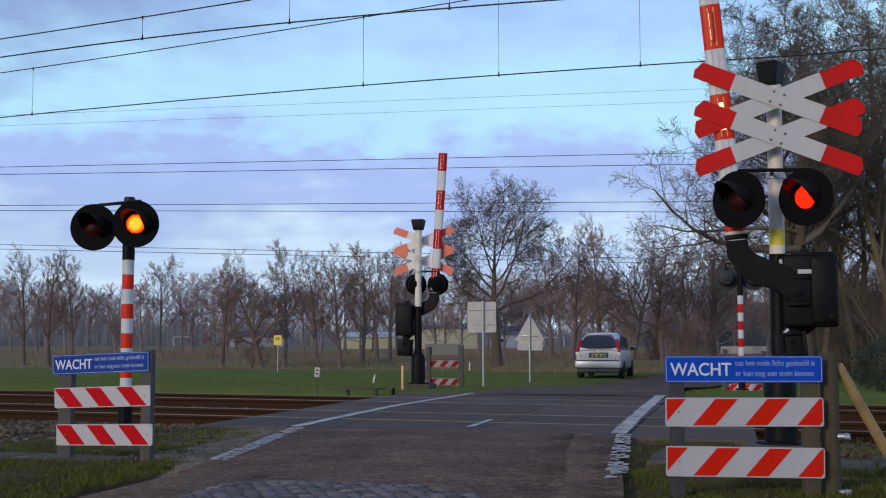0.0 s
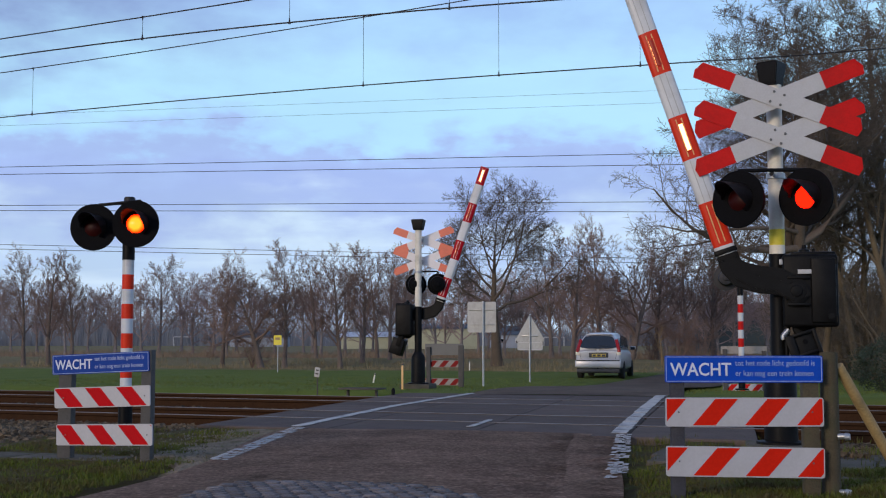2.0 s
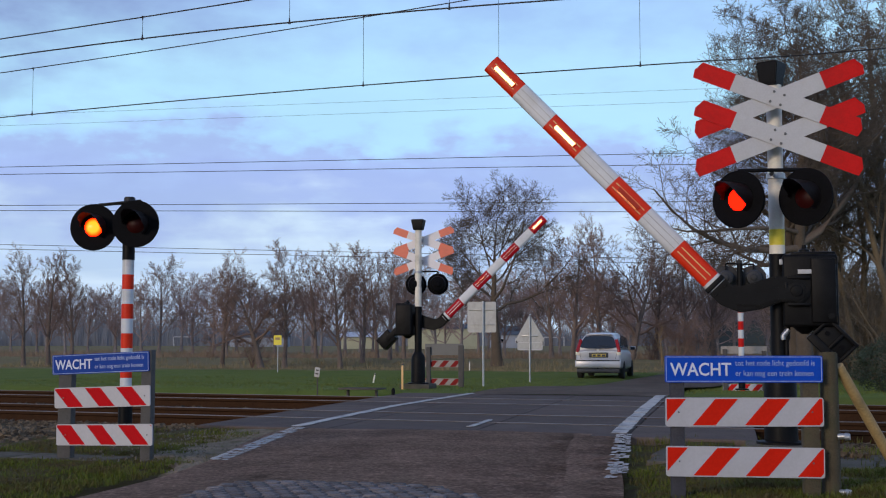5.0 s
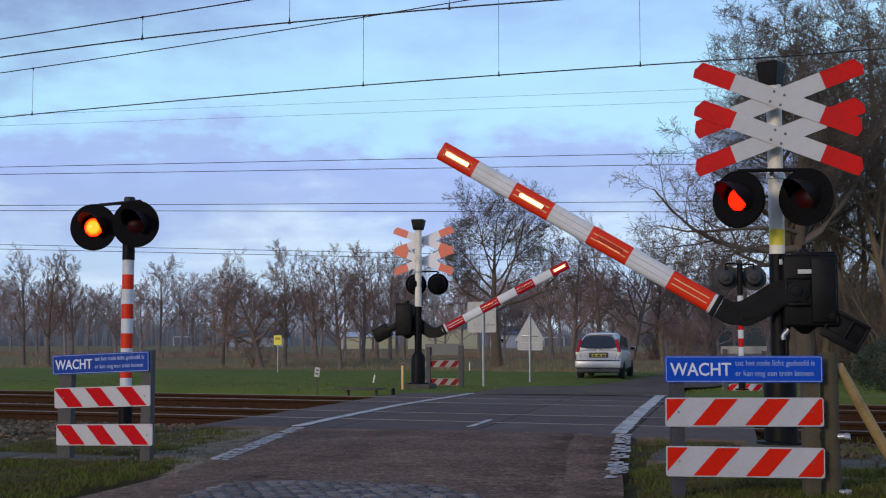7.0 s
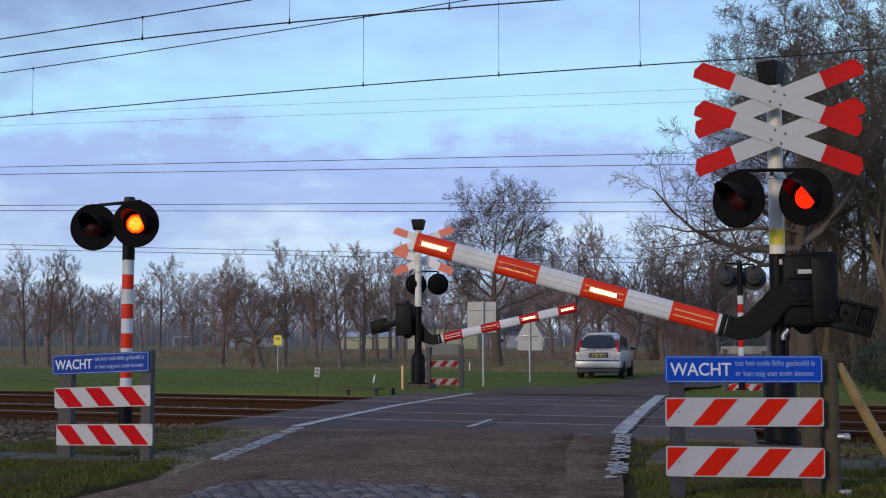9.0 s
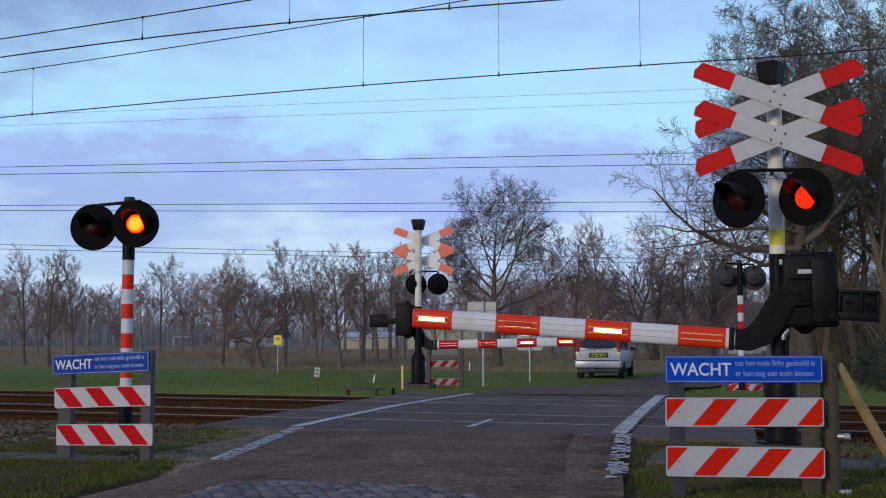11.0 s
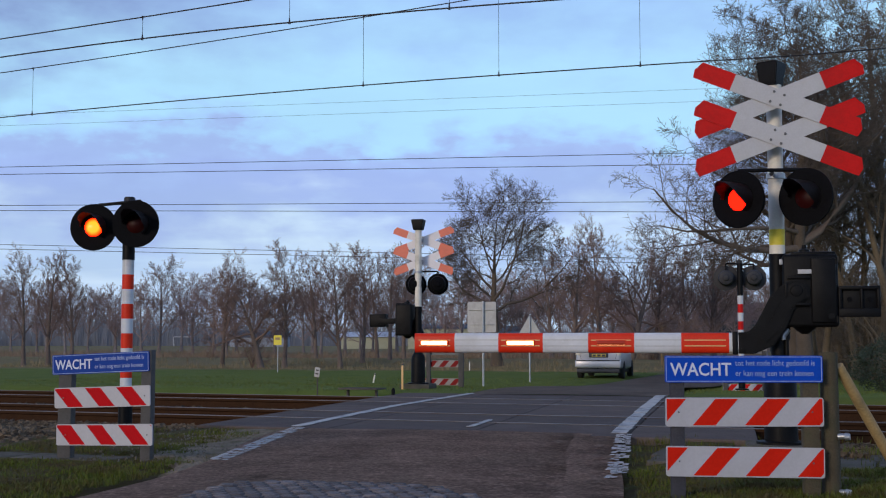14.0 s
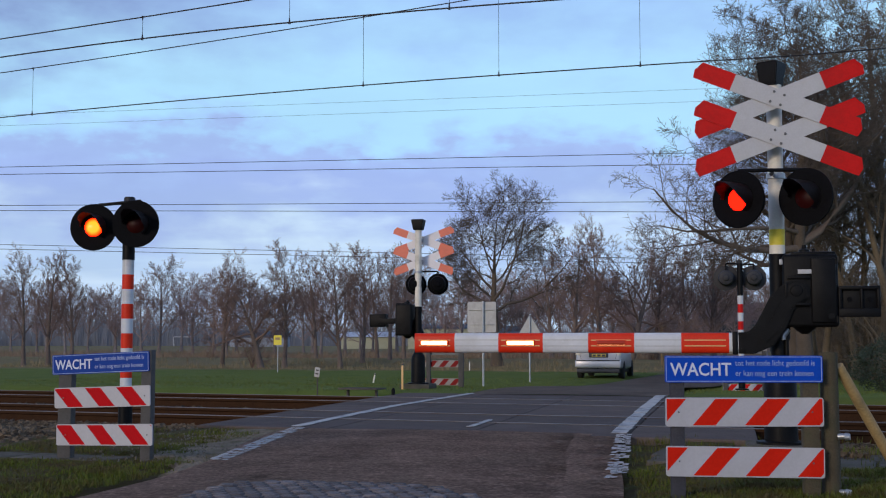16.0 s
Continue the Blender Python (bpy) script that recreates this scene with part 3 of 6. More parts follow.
# ---------------------------------------------------------------- barrier units
def cross_blade(root, at, length, width, white, red, front):
    """One slanted blade of a St Andrew's cross, its ends cut to a blunt point."""
    h, c, e = length / 2, width / 2, 0.05
    w = part("blade", sheet([(-h * 0.535, -c), (h * 0.535, -c), (h * 0.535, c), (-h * 0.535, c)], 0.008, bevel=0.001), white, root, at=at)
    for s in (-1, 1):
        o = [(s * h * 0.535, -c), (s * (h - 0.015), -c), (s * h, -c * 0.1), (s * (h - e), c), (s * h * 0.535, c)]
        part("blade_end", sheet(o, 0.0084, bevel=0.001), red, w, "red blunt-pointed end")
    for bx in (-0.05, 0.05) if front else ():
        for bz in (-0.05, 0.05):
            part("bolt", rod((bx, -0.016, bz), (bx, 0, bz), 0.012, 0.014, seg=8), M_BOLT, w)
    return w


def barrier_unit(m, label, height, cross_z, cross_len, blade_w, slope, white, red, lamps, glow, disc, pivot, box_at, back=False, cross_x=0.063, case_w=0.50, pole_x=0.04):
    root = thing("barrier_post", m, label, "crossing barrier", "barrier posts")
    part("plinth", box((0.66, 0.66, 0.42), (pole_x, 0, -0.08 if back else -0.20), 0.02), M_CONCRETE, root, "concrete foot")
    part("base", lathe([(0.23, 0.0), (0.23, 0.155 if back else 0.03), (0.155, 0.165 if back else 0.04), (0.15, 0.66), (0.14, 0.72), (0.085, 0.82)], 28), M_BLACK, root, "black flanged base tube", at=pose(pole_x, 0, 0))
    part("lower_post", rod((pole_x, 0, 0.8), (pole_x, 0, 1.80), 0.078, seg=24), M_BLACK, root, "black painted lower post")
    part("upper_post", rod((pole_x, 0, 1.80), (pole_x, 0, height - 0.222), 0.072, seg=24), M_CREAM, root, "white painted upper post")
    part("collar", lathe([(0.074, 2.52), (0.088, 2.525), (0.088, 2.575), (0.074, 2.58)], 24), M_STEEL, root, at=pose(pole_x, 0, 0))
    cap = bmesh.new()
    lo, hi = (0.095, 0.135) if back else (0.080, 0.110)
    vs = [cap.verts.new((sx * r, sy * r, z)) for z, r in ((height - 0.23, lo), (height - 0.02, hi), (height, hi * 0.95)) for sx, sy in ((-1, -1), (1, -1), (1, 1), (-1, 1))]
    for k in (0, 4):
        for i in range(4):
            cap.faces.new((vs[k + i], vs[k + (i + 1) % 4], vs[k + 4 + (i + 1) % 4], vs[k + 4 + i]))
    cap.faces.new(vs[0:4]), cap.faces.new(vs[8:12])
    bmesh.ops.bevel(cap, geom=cap.edges[:], offset=0.008, segments=2, affect="EDGES")
    bell = part("bell_housing", cap, M_BLACK, root, "black tapered warning bell housing", at=pose(0.02, 0, 0, 0, 0, -27) if not back else pose(0, 0, 0))
    for k, z in enumerate(cross_z):
        for s in (1, -1):
            cross_blade(root, pose(cross_x, -0.225 + (0.012 if s < 0 else 0), z, 0, s * slope + (0 if back else 1.6), 0), cross_len, blade_w, white, red, s > 0)
        part("cross_bracket", box((0.16, 0.15, 0.05), (0.02, -0.14, z), 0.006), M_STEEL, root)
    # lamp bracket
    x0, x1 = lamps[0][0], lamps[1][0]
    part("lamp_bracket", rod((x0, lamps[0][1] + 0.08, 2.565), (x1, lamps[1][1] + 0.08, 2.565), 0.018, bm=rod((0, (lamps[0][1] + lamps[1][1]) / 2 + 0.08, 2.565), (0, 0, 2.565), 0.02)), M_BLACK, root)
    for (lx, ly, lz, yaw), ph in zip(lamps, (0, 1)):
        lamp = add_lamp(root, pose(lx, ly, lz, 0, 0, yaw), disc, ph, glow, spins=not back)
        part("stem", rod((0, 0.10, 0.1), (0, 0.10, 2.565 - lz), 0.02), M_BLACK, lamp)
    # gear case
    bx, bz = box_at
    case = part("gear_case", box((case_w, 0.36, 0.68), (bx, 0.02, bz), 0.03, segments=3), M_BLACK, root, "black cast gear case")
    part("case_door", box((case_w * 0.44, 0.03, 0.60), (bx + case_w * 0.24, -0.175, bz), 0.012), M_BLACK, case)
    part("case_lid", box((case_w * 0.8, 0.30, 0.04), (bx + 0.03, 0.02, bz + 0.345), 0.012), M_BLACK, case)
    part("case_label", box((0.122, 0.004, 0.040), (bx - 0.05, -0.192, bz + 0.175), 0.001), M_WHITE, case, "small white plate")
    part("bearing", lathe([(0.03, -0.225), (0.05, -0.222), (0.055, -0.205), (0.085, -0.203), (0.09, -0.19), (0.12, -0.185), (0.12, -0.10)], 28, "Y"), M_BLACK, case, at=pose(pivot[0], 0, pivot[2]))
    part("rib", box((0.16, 0.03, 0.025), (bx - 0.10, -0.175, bz + 0.13), 0.006), M_BLACK, case)
    part("rib", box((0.16, 0.03, 0.025), (bx - 0.10, -0.175, bz - 0.14), 0.006), M_BLACK, case)
    part("sump", lathe([(0.03, -0.075), (0.08, -0.04), (0.12, 0.0)], 20), M_BLACK, case, at=pose(bx - 0.05, 0, bz - 0.33))
    part("lock", lathe([(0.03, -0.20), (0.03, -0.18)], 14, "Y"), M_BLACK, case, at=pose(bx + case_w * 0.36, 0, bz - 0.24))
    for bzz in (-0.27, 0.27):
        part("hinge", rod((bx + case_w * 0.47, -0.18, bz + bzz - 0.03), (bx + case_w * 0.47, -0.18, bz + bzz + 0.03), 0.012, seg=8), M_BLACK, case)
    part("case_seam", box((0.012, 0.012, 0.60), (bx + case_w * 0.02, -0.164, bz), 0.003), M_BLACK_MATT, case)
    part("filler_cap", lathe([(0.055, 0.0), (0.05, 0.03), (0.025, 0.045), (0.02, 0.075)], 16), M_BLACK, case, at=pose(bx - 0.04, -0.02, bz + 0.36))
    part("lifting_eye", box((0.03, 0.02, 0.05), (bx + 0.04, -0.06, bz + 0.375), 0.006), M_BLACK, case)
    for tx, tz, w, h_ in ((0, 0.125, 0.20, 0.028), (0, -0.125, 0.20, 0.028), (-0.11, 0, 0.028, 0.16)):
        part("bearing_rib", box((w, 0.05, h_), (pivot[0] + 0.02 + tx, -0.18, pivot[2] + tz), 0.008), M_BLACK, case)
    part("pipe_bend", rod((bx - 0.25, -0.09, bz - 0.41), (bx - 0.25, -0.09, bz - 0.46), 0.024, bm=rod((bx - 0.25, -0.09, bz - 0.42), (bx - 0.20, -0.09, bz - 0.36), 0.028, 0.022)), M_STEEL, root, "grey pipe bend")
    part("clip", box((0.03, 0.02, 0.05), (bx - case_w * 0.5 - 0.01, -0.15, bz + 0.27), 0.004), M_GREYMETAL, case)
    part("conduit", rod((bx - 0.22, -0.06, bz - 0.44), (bx - 0.22, -0.06, 0.5), 0.022, bm=rod((bx - 0.22, -0.06, bz - 0.30), (bx - 0.22, -0.06, bz - 0.46), 0.035)), M_BLACK, root)
    if not back:
        part("sticker", lathe([(0.0735, 1.885), (0.0735, 2.035)], 24), M_YELLOW, root, "yellow sticker", at=pose(pole_x, 0, 0))
    return root


def swept(points, width, depth):
    """A flat bent bar in the plane XZ along a line of points."""
    bm = bmesh.new()
    rows = []
    n_ = len(points)
    for i, (x, z) in enumerate(points):
        a, b = points[max(i - 1, 0)], points[min(i + 1, n_ - 1)]
        t = Vector((b[0] - a[0], b[1] - a[1])).normalized()
        nx, nz = -t.y, t.x
        w = width[i] / 2
        rows.append([bm.verts.new((x + nx * s * w, y, z + nz * s * w)) for s, y in ((1, -depth / 2), (1, depth / 2), (-1, depth / 2), (-1, -depth / 2))])
    for p, q in zip(rows, rows[1:]):
        for j in range(4):
            bm.faces.new((p[j], p[(j + 1) % 4], q[(j + 1) % 4], q[j]))
    bm.faces.new(rows[0]), bm.faces.new(rows[-1])
    bmesh.ops.bevel(bm, geom=[e for e in bm.edges], offset=0.012, segments=2, affect="EDGES")
    return bm


def barrier_arm(root, pivot, tip, band, drop, height, red, white, weight_drop, phases, wx=0.56, reach=0.545, stripe=None):
    """A counterweighted arm; it turns about its pivot and reaches towards -X when it lies flat."""
    x, y, z = pivot
    k, d = reach / 0.545, drop / 0.485
    arm = part("barrier_arm", swept([(0.10 * k, 0.03), (-0.02, 0.0), (-0.13 * k, -0.11 * d), (-0.21 * k, -0.28 * d), (-0.30 * k, -0.42 * d), (-0.42 * k, -drop), (-reach, -drop)],
                                    [0.20, 0.23, 0.25, 0.26, 0.25, 0.215, 0.20], 0.11), M_BLACK, root, "black bent arm carrier", at=pose(x, y, z))
    web = swept([(0.06 * k, -0.01), (-0.10 * k, -0.13 * d), (-0.19 * k, -0.31 * d), (-0.33 * k, -0.455 * d)], [0.10, 0.13, 0.14, 0.11], 0.02)
    bmesh.ops.translate(web, vec=(0, -0.062, 0), verts=web.verts)
    part("carrier_web", web, M_BLACK, arm, "raised cast web")
    part("clamp_plate", box((0.05, 0.135, height * 1.12), (-reach - 0.02, 0, -drop), 0.008), M_BLACK, arm)
    for s in (-1, 1):
        part("clamp_bolt", rod((-reach + 0.05, -0.075, -drop + s * 0.06), (-reach + 0.05, -0.05, -drop + s * 0.06), 0.014, seg=8), M_BLACK, arm)
    h = height / 2
    prof = []
    for i in range(24):
        a = 2 * math.pi * i / 24
        c, s = math.cos(a), math.sin(a)
        prof.append((0.055 * abs(c) ** 0.6 * (1 if c > 0 else -1), h * abs(s) ** 0.6 * (1 if s > 0 else -1)))

    def band_mesh(x0, x1, k=1.0):
        bm = bmesh.new()
        lo = [bm.verts.new((-x0, py * k, -drop + pz * k)) for py, pz in prof]
        hi = [bm.verts.new((-x1, py * k, -drop + pz * k)) for py, pz in prof]
        for i in range(24):
            bm.faces.new((lo[i], lo[(i + 1) % 24], hi[(i + 1) % 24], hi[i]))
        bm.faces.new(lo), bm.faces.new(hi)
        return bm

    edges = [tip - band * 0.93] + [tip - band * 0.93 - band * i for i in range(1, 7)]
    part("band", band_mesh(edges[0], tip), red, arm, "red reflective band")
    for i in range(6):
        r_ = i % 2 == 1
        part("band", band_mesh(edges[i + 1], edges[i]), red if r_ else white, arm, "red reflective band" if r_ else "white band")
    part("band", band_mesh(min(reach - 0.02, edges[6] - 0.02), edges[6]), white, arm, "white socket end")
    stripe = stripe or M_STRIPE
    reds = [((edges[0] + tip) / 2, 0.72)] + [((edges[i] + edges[i + 1]) / 2, 0.86) for i in (1, 3, 5)]
    for rx, k in reds:
        for s in (-1, 1):
            part("stripe", box((band * k, 0.006, height * 0.055), (-rx, -0.056, -drop + s * height * 0.14)), stripe, arm, "thin yellow reflective stripe")
            part("stripe", box((band * k, 0.006, height * 0.055), (-rx, 0.056, -drop + s * height * 0.14)), stripe, arm)
    for i in (0, 2, 4):
        for s in (-1, 1):
            part("groove", box((band * 0.98, 0.005, height * 0.035), (-(edges[i] + edges[i + 1]) / 2, -0.0545, -drop + s * height * 0.15)), M_GREYMETAL, arm)
    for (rx, k), ph in zip(reds[:3], phases):
        frame_ = part("light_frame", box((band * 0.66, 0.128, height * 0.30), (-rx, 0, -drop), 0.006), red, arm)
        bm = bmesh.new()
        bmesh.ops.create_cone(bm, cap_ends=True, segments=32, radius1=height * 0.15, radius2=height * 0.15, depth=band * 0.60)
        bmesh.ops.rotate(bm, matrix=Matrix.Rotation(radians(90), 3, "Y"), verts=bm.verts)
        for f in bm.faces:
            c = f.calc_center_median()
            f.material_index = 1 if c.y < -0.70 * height * 0.15 and abs(f.normal.x) < 0.5 else 0
        me = finish(bm, [M_ARM_UNLIT, M_GLOW_ARM])
        for side in (0, 180):
            at = Matrix.Translation((-rx, (-1 if side == 0 else 1) * (0.064 - height * 0.105), -drop)) @ pose(0, 0, 0, side)
            light = part("light", me, None, frame_, "slim red warning light", at=at)
            if ph is not None:
                ROTORS.append((light, at, "X", ph))
    # counterweight
    part("weight_bar", box((wx * 0.9, 0.05, 0.12), (wx * 0.53, 0.10, -0.03 + weight_drop / 2), 0.01), M_BLACK, arm)
    part("weight_bar", box((wx * 0.9, 0.05, 0.12), (wx * 0.53, 0.20, -0.03 + weight_drop / 2), 0.01), M_BLACK, arm)
    wt = part("counterweight", box((0.36, 0.20, 0.28), (wx, 0.12, weight_drop), 0.012), M_BLACK, arm, "black counterweight casting with a recessed face")
    for fx, fz, w, h_ in ((0, 0.125, 0.37, 0.035), (0, -0.105, 0.37, 0.08), (-0.17, 0.02, 0.03, 0.20), (0.17, 0.02, 0.03, 0.20), (0.02, 0.02, 0.025, 0.20)):
        part("weight_flange", box((w, 0.05, h_), (wx + fx, 0.005, weight_drop + fz), 0.008), M_BLACK, wt)
    for fx in (-0.09, 0.09):
        part("weight_bolt", rod((wx + fx, 0.0, weight_drop + 0.02), (wx + fx, 0.04, weight_drop + 0.02), 0.022, seg=10), M_BLACK_MATT, wt)
    return arm


NEAR = pose(0.41, 11.63, 0)
near_unit = barrier_unit(NEAR, "level crossing barrier post with red-white crosses and black lamps", 3.655, (3.262, 2.894), 1.645, 0.170, 21.6, M_WHITE, M_RED,
                         [(-0.315, -0.44, 2.285, -31), (0.29, -0.36, 2.30, -31)], (M_GLOW, M_GLOW), 0.268, (0.198, -0.10, 1.44), (0.325, 1.445))
near_arm = barrier_arm(near_unit, (0.198, -0.14, 1.44), 3.69, 0.443, 0.485, 0.195, M_RED_ARM, M_ARM_WHITE, -0.10, ("tip", 0, 1))

FAR = pose(-6.586, 24.744, -0.07, 0, 0, 180)
far_unit = barrier_unit(FAR, "opposite barrier post with brightly lit crosses seen from behind", 3.70, (3.26, 2.81), 1.44, 0.165, 20, M_BACK_WHITE, M_ORANGE_BACK,
                        [(-0.40, -0.16, 2.29, 12), (0.10, -0.20, 2.29, 12)], (M_GLOW, M_GLOW), 0.232, (0.28, 0.10, 1.53), (0.285, 1.51), back=True, cross_x=-0.06, case_w=0.36, pole_x=0.0)
far_arm = barrier_arm(far_unit, (0.28, -0.13, 1.53), 3.68, 0.428, 0.575, 0.19, M_FAR_RED, M_ARM_WHITE, -0.02, ("far tip", "far low", "far high"), wx=0.62, reach=0.62, stripe=M_BACK_WHITE)


# ---------------------------------------------------------------- lamp masts on the other side of the road
def lamp_mast(m, label, height, lamps, disc, glow, bands, back=False):
    root = thing("lamp_mast", m, label, "warning light", "lamp masts")
    part("base", lathe([(0.15, 0.0), (0.15, 0.03), (0.075, 0.04), (0.075, 0.44)], 20), M_BLACK, root)
    z, k, r = bands[1] - bands[0] * 9, 0, 0.062
    while z < bands[1] - 0.01:
        z1 = min(z + bands[0], bands[1])
        part("band", rod((0, 0, z), (0, 0, z1), r, seg=24), M_ARM_WHITE if k % 2 == 0 else (M_RED if back else M_RED_ARM), root, "white band" if k % 2 == 0 else "orange-red band")
        z, k = z1, k + 1
    part("top_tube", rod((0, 0, bands[1]), (0, 0, height - 0.07), 0.066, seg=24), M_BLACK, root)
    part("top_cap", rod((0, 0, height - 0.07), (0, 0, height), 0.06, seg=24, bevel=0.01), M_LAMP_BACK, root)
    part("lamp_bracket", rod((lamps[0][0], -0.10, height - 0.09), (lamps[1][0], -0.10, height - 0.06), 0.018, bm=rod((0, 0, height - 0.08), (0, -0.1, height - 0.08), 0.02)), M_BLACK, root)
    for (lx, ly, lz, yaw), ph in zip(lamps, (0, 1)):
        lamp = add_lamp(root, pose(lx, ly, lz, 0, 0, yaw), disc, ph, glow, spins=not back, shell=M_LAMP_BACK if back else None)
        part("stem", rod((0, 0.10, 0.05), (0, 0.10, height - 0.08 - lz), 0.018), M_BLACK, lamp)
    return root


lamp_mast(pose(-6.30, 11.50, 0), "red and white banded lamp mast with two black flashing lamps", 2.53,
                      [(-0.310, -0.20, 2.19, 12), (0.185, -0.20, 2.215, 12)], 0.25, (M_GLOW_RIM, M_GLOW_RIM), (0.158, 1.846))
lamp_mast(pose(0.23, 27.0, -0.10, 0, 0, 180), "red and white banded lamp mast seen from behind", 2.88,
                     [(-0.30, -0.16, 2.49, 0), (0.30, -0.16, 2.49, 0)], 0.28, (M_GLOW, M_GLOW), (0.19, 2.09), back=True)


# ---------------------------------------------------------------- motion
P, L0, L1 = 0.645, 0.345, 0.258


def shines(phase, t):
    """Phases 0 and 1 take turns; the slim arm lights face the road and show only while the arm is in part of its swing."""
    first = ((t - L0) % P) < L1
    if phase == "tip":
        return t > 4.6
    if phase == "far tip":
        return t > 1.2
    if phase == "far low":
        return t > 4.6 and not first
    if phase == "far high":
        return t < 4.6 and first
    return first if phase == 0 else not first


def motions():
    near = [(0, 84.7), (0.6, 84.7), (1.0, 83.5), (1.5, 76.5), (2.0, 71.9), (2.5, 67.9), (3.0, 63.7), (3.5, 59.1), (4.0, 54.4), (5.2, 44.7), (6.5, 34.63),
            (7.0, 30.63), (7.5, 26.9), (8.0, 23.1), (8.5, 19.4), (9.0, 15.75), (9.2, 14.27), (10.4, 6.9), (11.5, 1.4), (11.9, 0.0), (16.0, 0.0)]
    far = [(0, 86.4), (0.5, 86.4), (1.0, 83.3), (1.5, 75.8), (2.0, 70.9), (2.5, 66.2), (3.0, 61.8), (3.5, 57.2), (4.0, 52.6), (5.2, 42.6), (6.5, 31.9),
           (7.0, 26.9), (7.5, 23.1), (8.0, 19.7), (8.5, 16.1), (9.0, 12.5), (9.2, 11.1), (10.2, 4.5), (10.8, 2.0), (11.2, 1.0), (16.0, 1.0)]
    for arm, rows in ((near_arm, near), (far_arm, far)):
        base = arm.matrix_basis.copy()
        walk(arm, [(t, base @ pose(0, 0, 0, 0, a, 0)) for t, a in rows])
    cuts = sorted([L0 + k * P for k in range(-1, 26)] + [L0 + L1 + k * P for k in range(-1, 26)] + [1.2, 4.6])
    for rotor, base, axis, phase in ROTORS:
        turn = (lambda a: pose(0, 0, 0, 0, 0, a)) if axis == "Z" else (lambda a: pose(0, 0, 0, a, 0, 0))
        state = 0 if shines(phase, 0) else 86
        rows = [(0.0, base @ turn(state))]
        for c in cuts:
            if not 0.05 < c < 15.95:
                continue
            goal = 0 if shines(phase, c + 0.02) else 86
            if goal == state:
                continue
            f = math.ceil(c * FPS) / FPS
            rows += [(f - 1 / FPS, base @ turn(state)), (f, base @ turn(goal))]
            state = goal
        rows.append((16.0, base @ turn(state)))
        walk(rotor, rows)


# ---------------------------------------------------------------- warning fences
def stripes(parent, length, height, z, period, shift, lean, y, margin, mat, phase):
    """Slanted red fields on a white board, each a thin plate, cut off at the board's ends."""
    h0, h1 = z - height / 2 + margin, z + height / 2 - margin
    lim = length / 2 - margin
    k = phase - 3 * period
    while k < lim + period:
        b0, b1 = k, k + period * (0.435 if lean > 0 else 0.49)
        t0, t1 = b0 + lean * shift, b1 + lean * shift
        poly = [(b0, h0), (b1, h0), (t1, h1), (t0, h1)]
        for s, inside in ((1, lambda p: p[0] <= lim), (-1, lambda p: p[0] >= -lim)):
            edge, out = s * lim, []
            for i in range(len(poly)):
                p, q = poly[i], poly[(i + 1) % len(poly)]
                if inside(p):
                    out.append(p)
                if inside(p) != inside(q):
                    f = (edge - p[0]) / (q[0] - p[0])
                    out.append((edge, p[1] + f * (q[1] - p[1])))
            poly = out
            if not poly:
                break
        if len(poly) > 2 and max(p[0] for p in poly) - min(p[0] for p in poly) > 0.01:
            part("red_field", sheet(poly, 0.003), mat, parent, at=pose(0, y, 0))
        k += period


def rounded(w, h, r, cx=0.0, cz=0.0, n=5):
    pts = []
    for qx, qz, a0 in ((1, 1, 0), (-1, 1, 90), (-1, -1, 180), (1, -1, 270)):
        for i in range(n + 1):
            a = radians(a0 + 90 * i / n)
            pts.append((cx + qx * (w / 2 - r) + r * math.cos(a), cz + qz * (h / 2 - r) + r * math.sin(a)))
    return pts


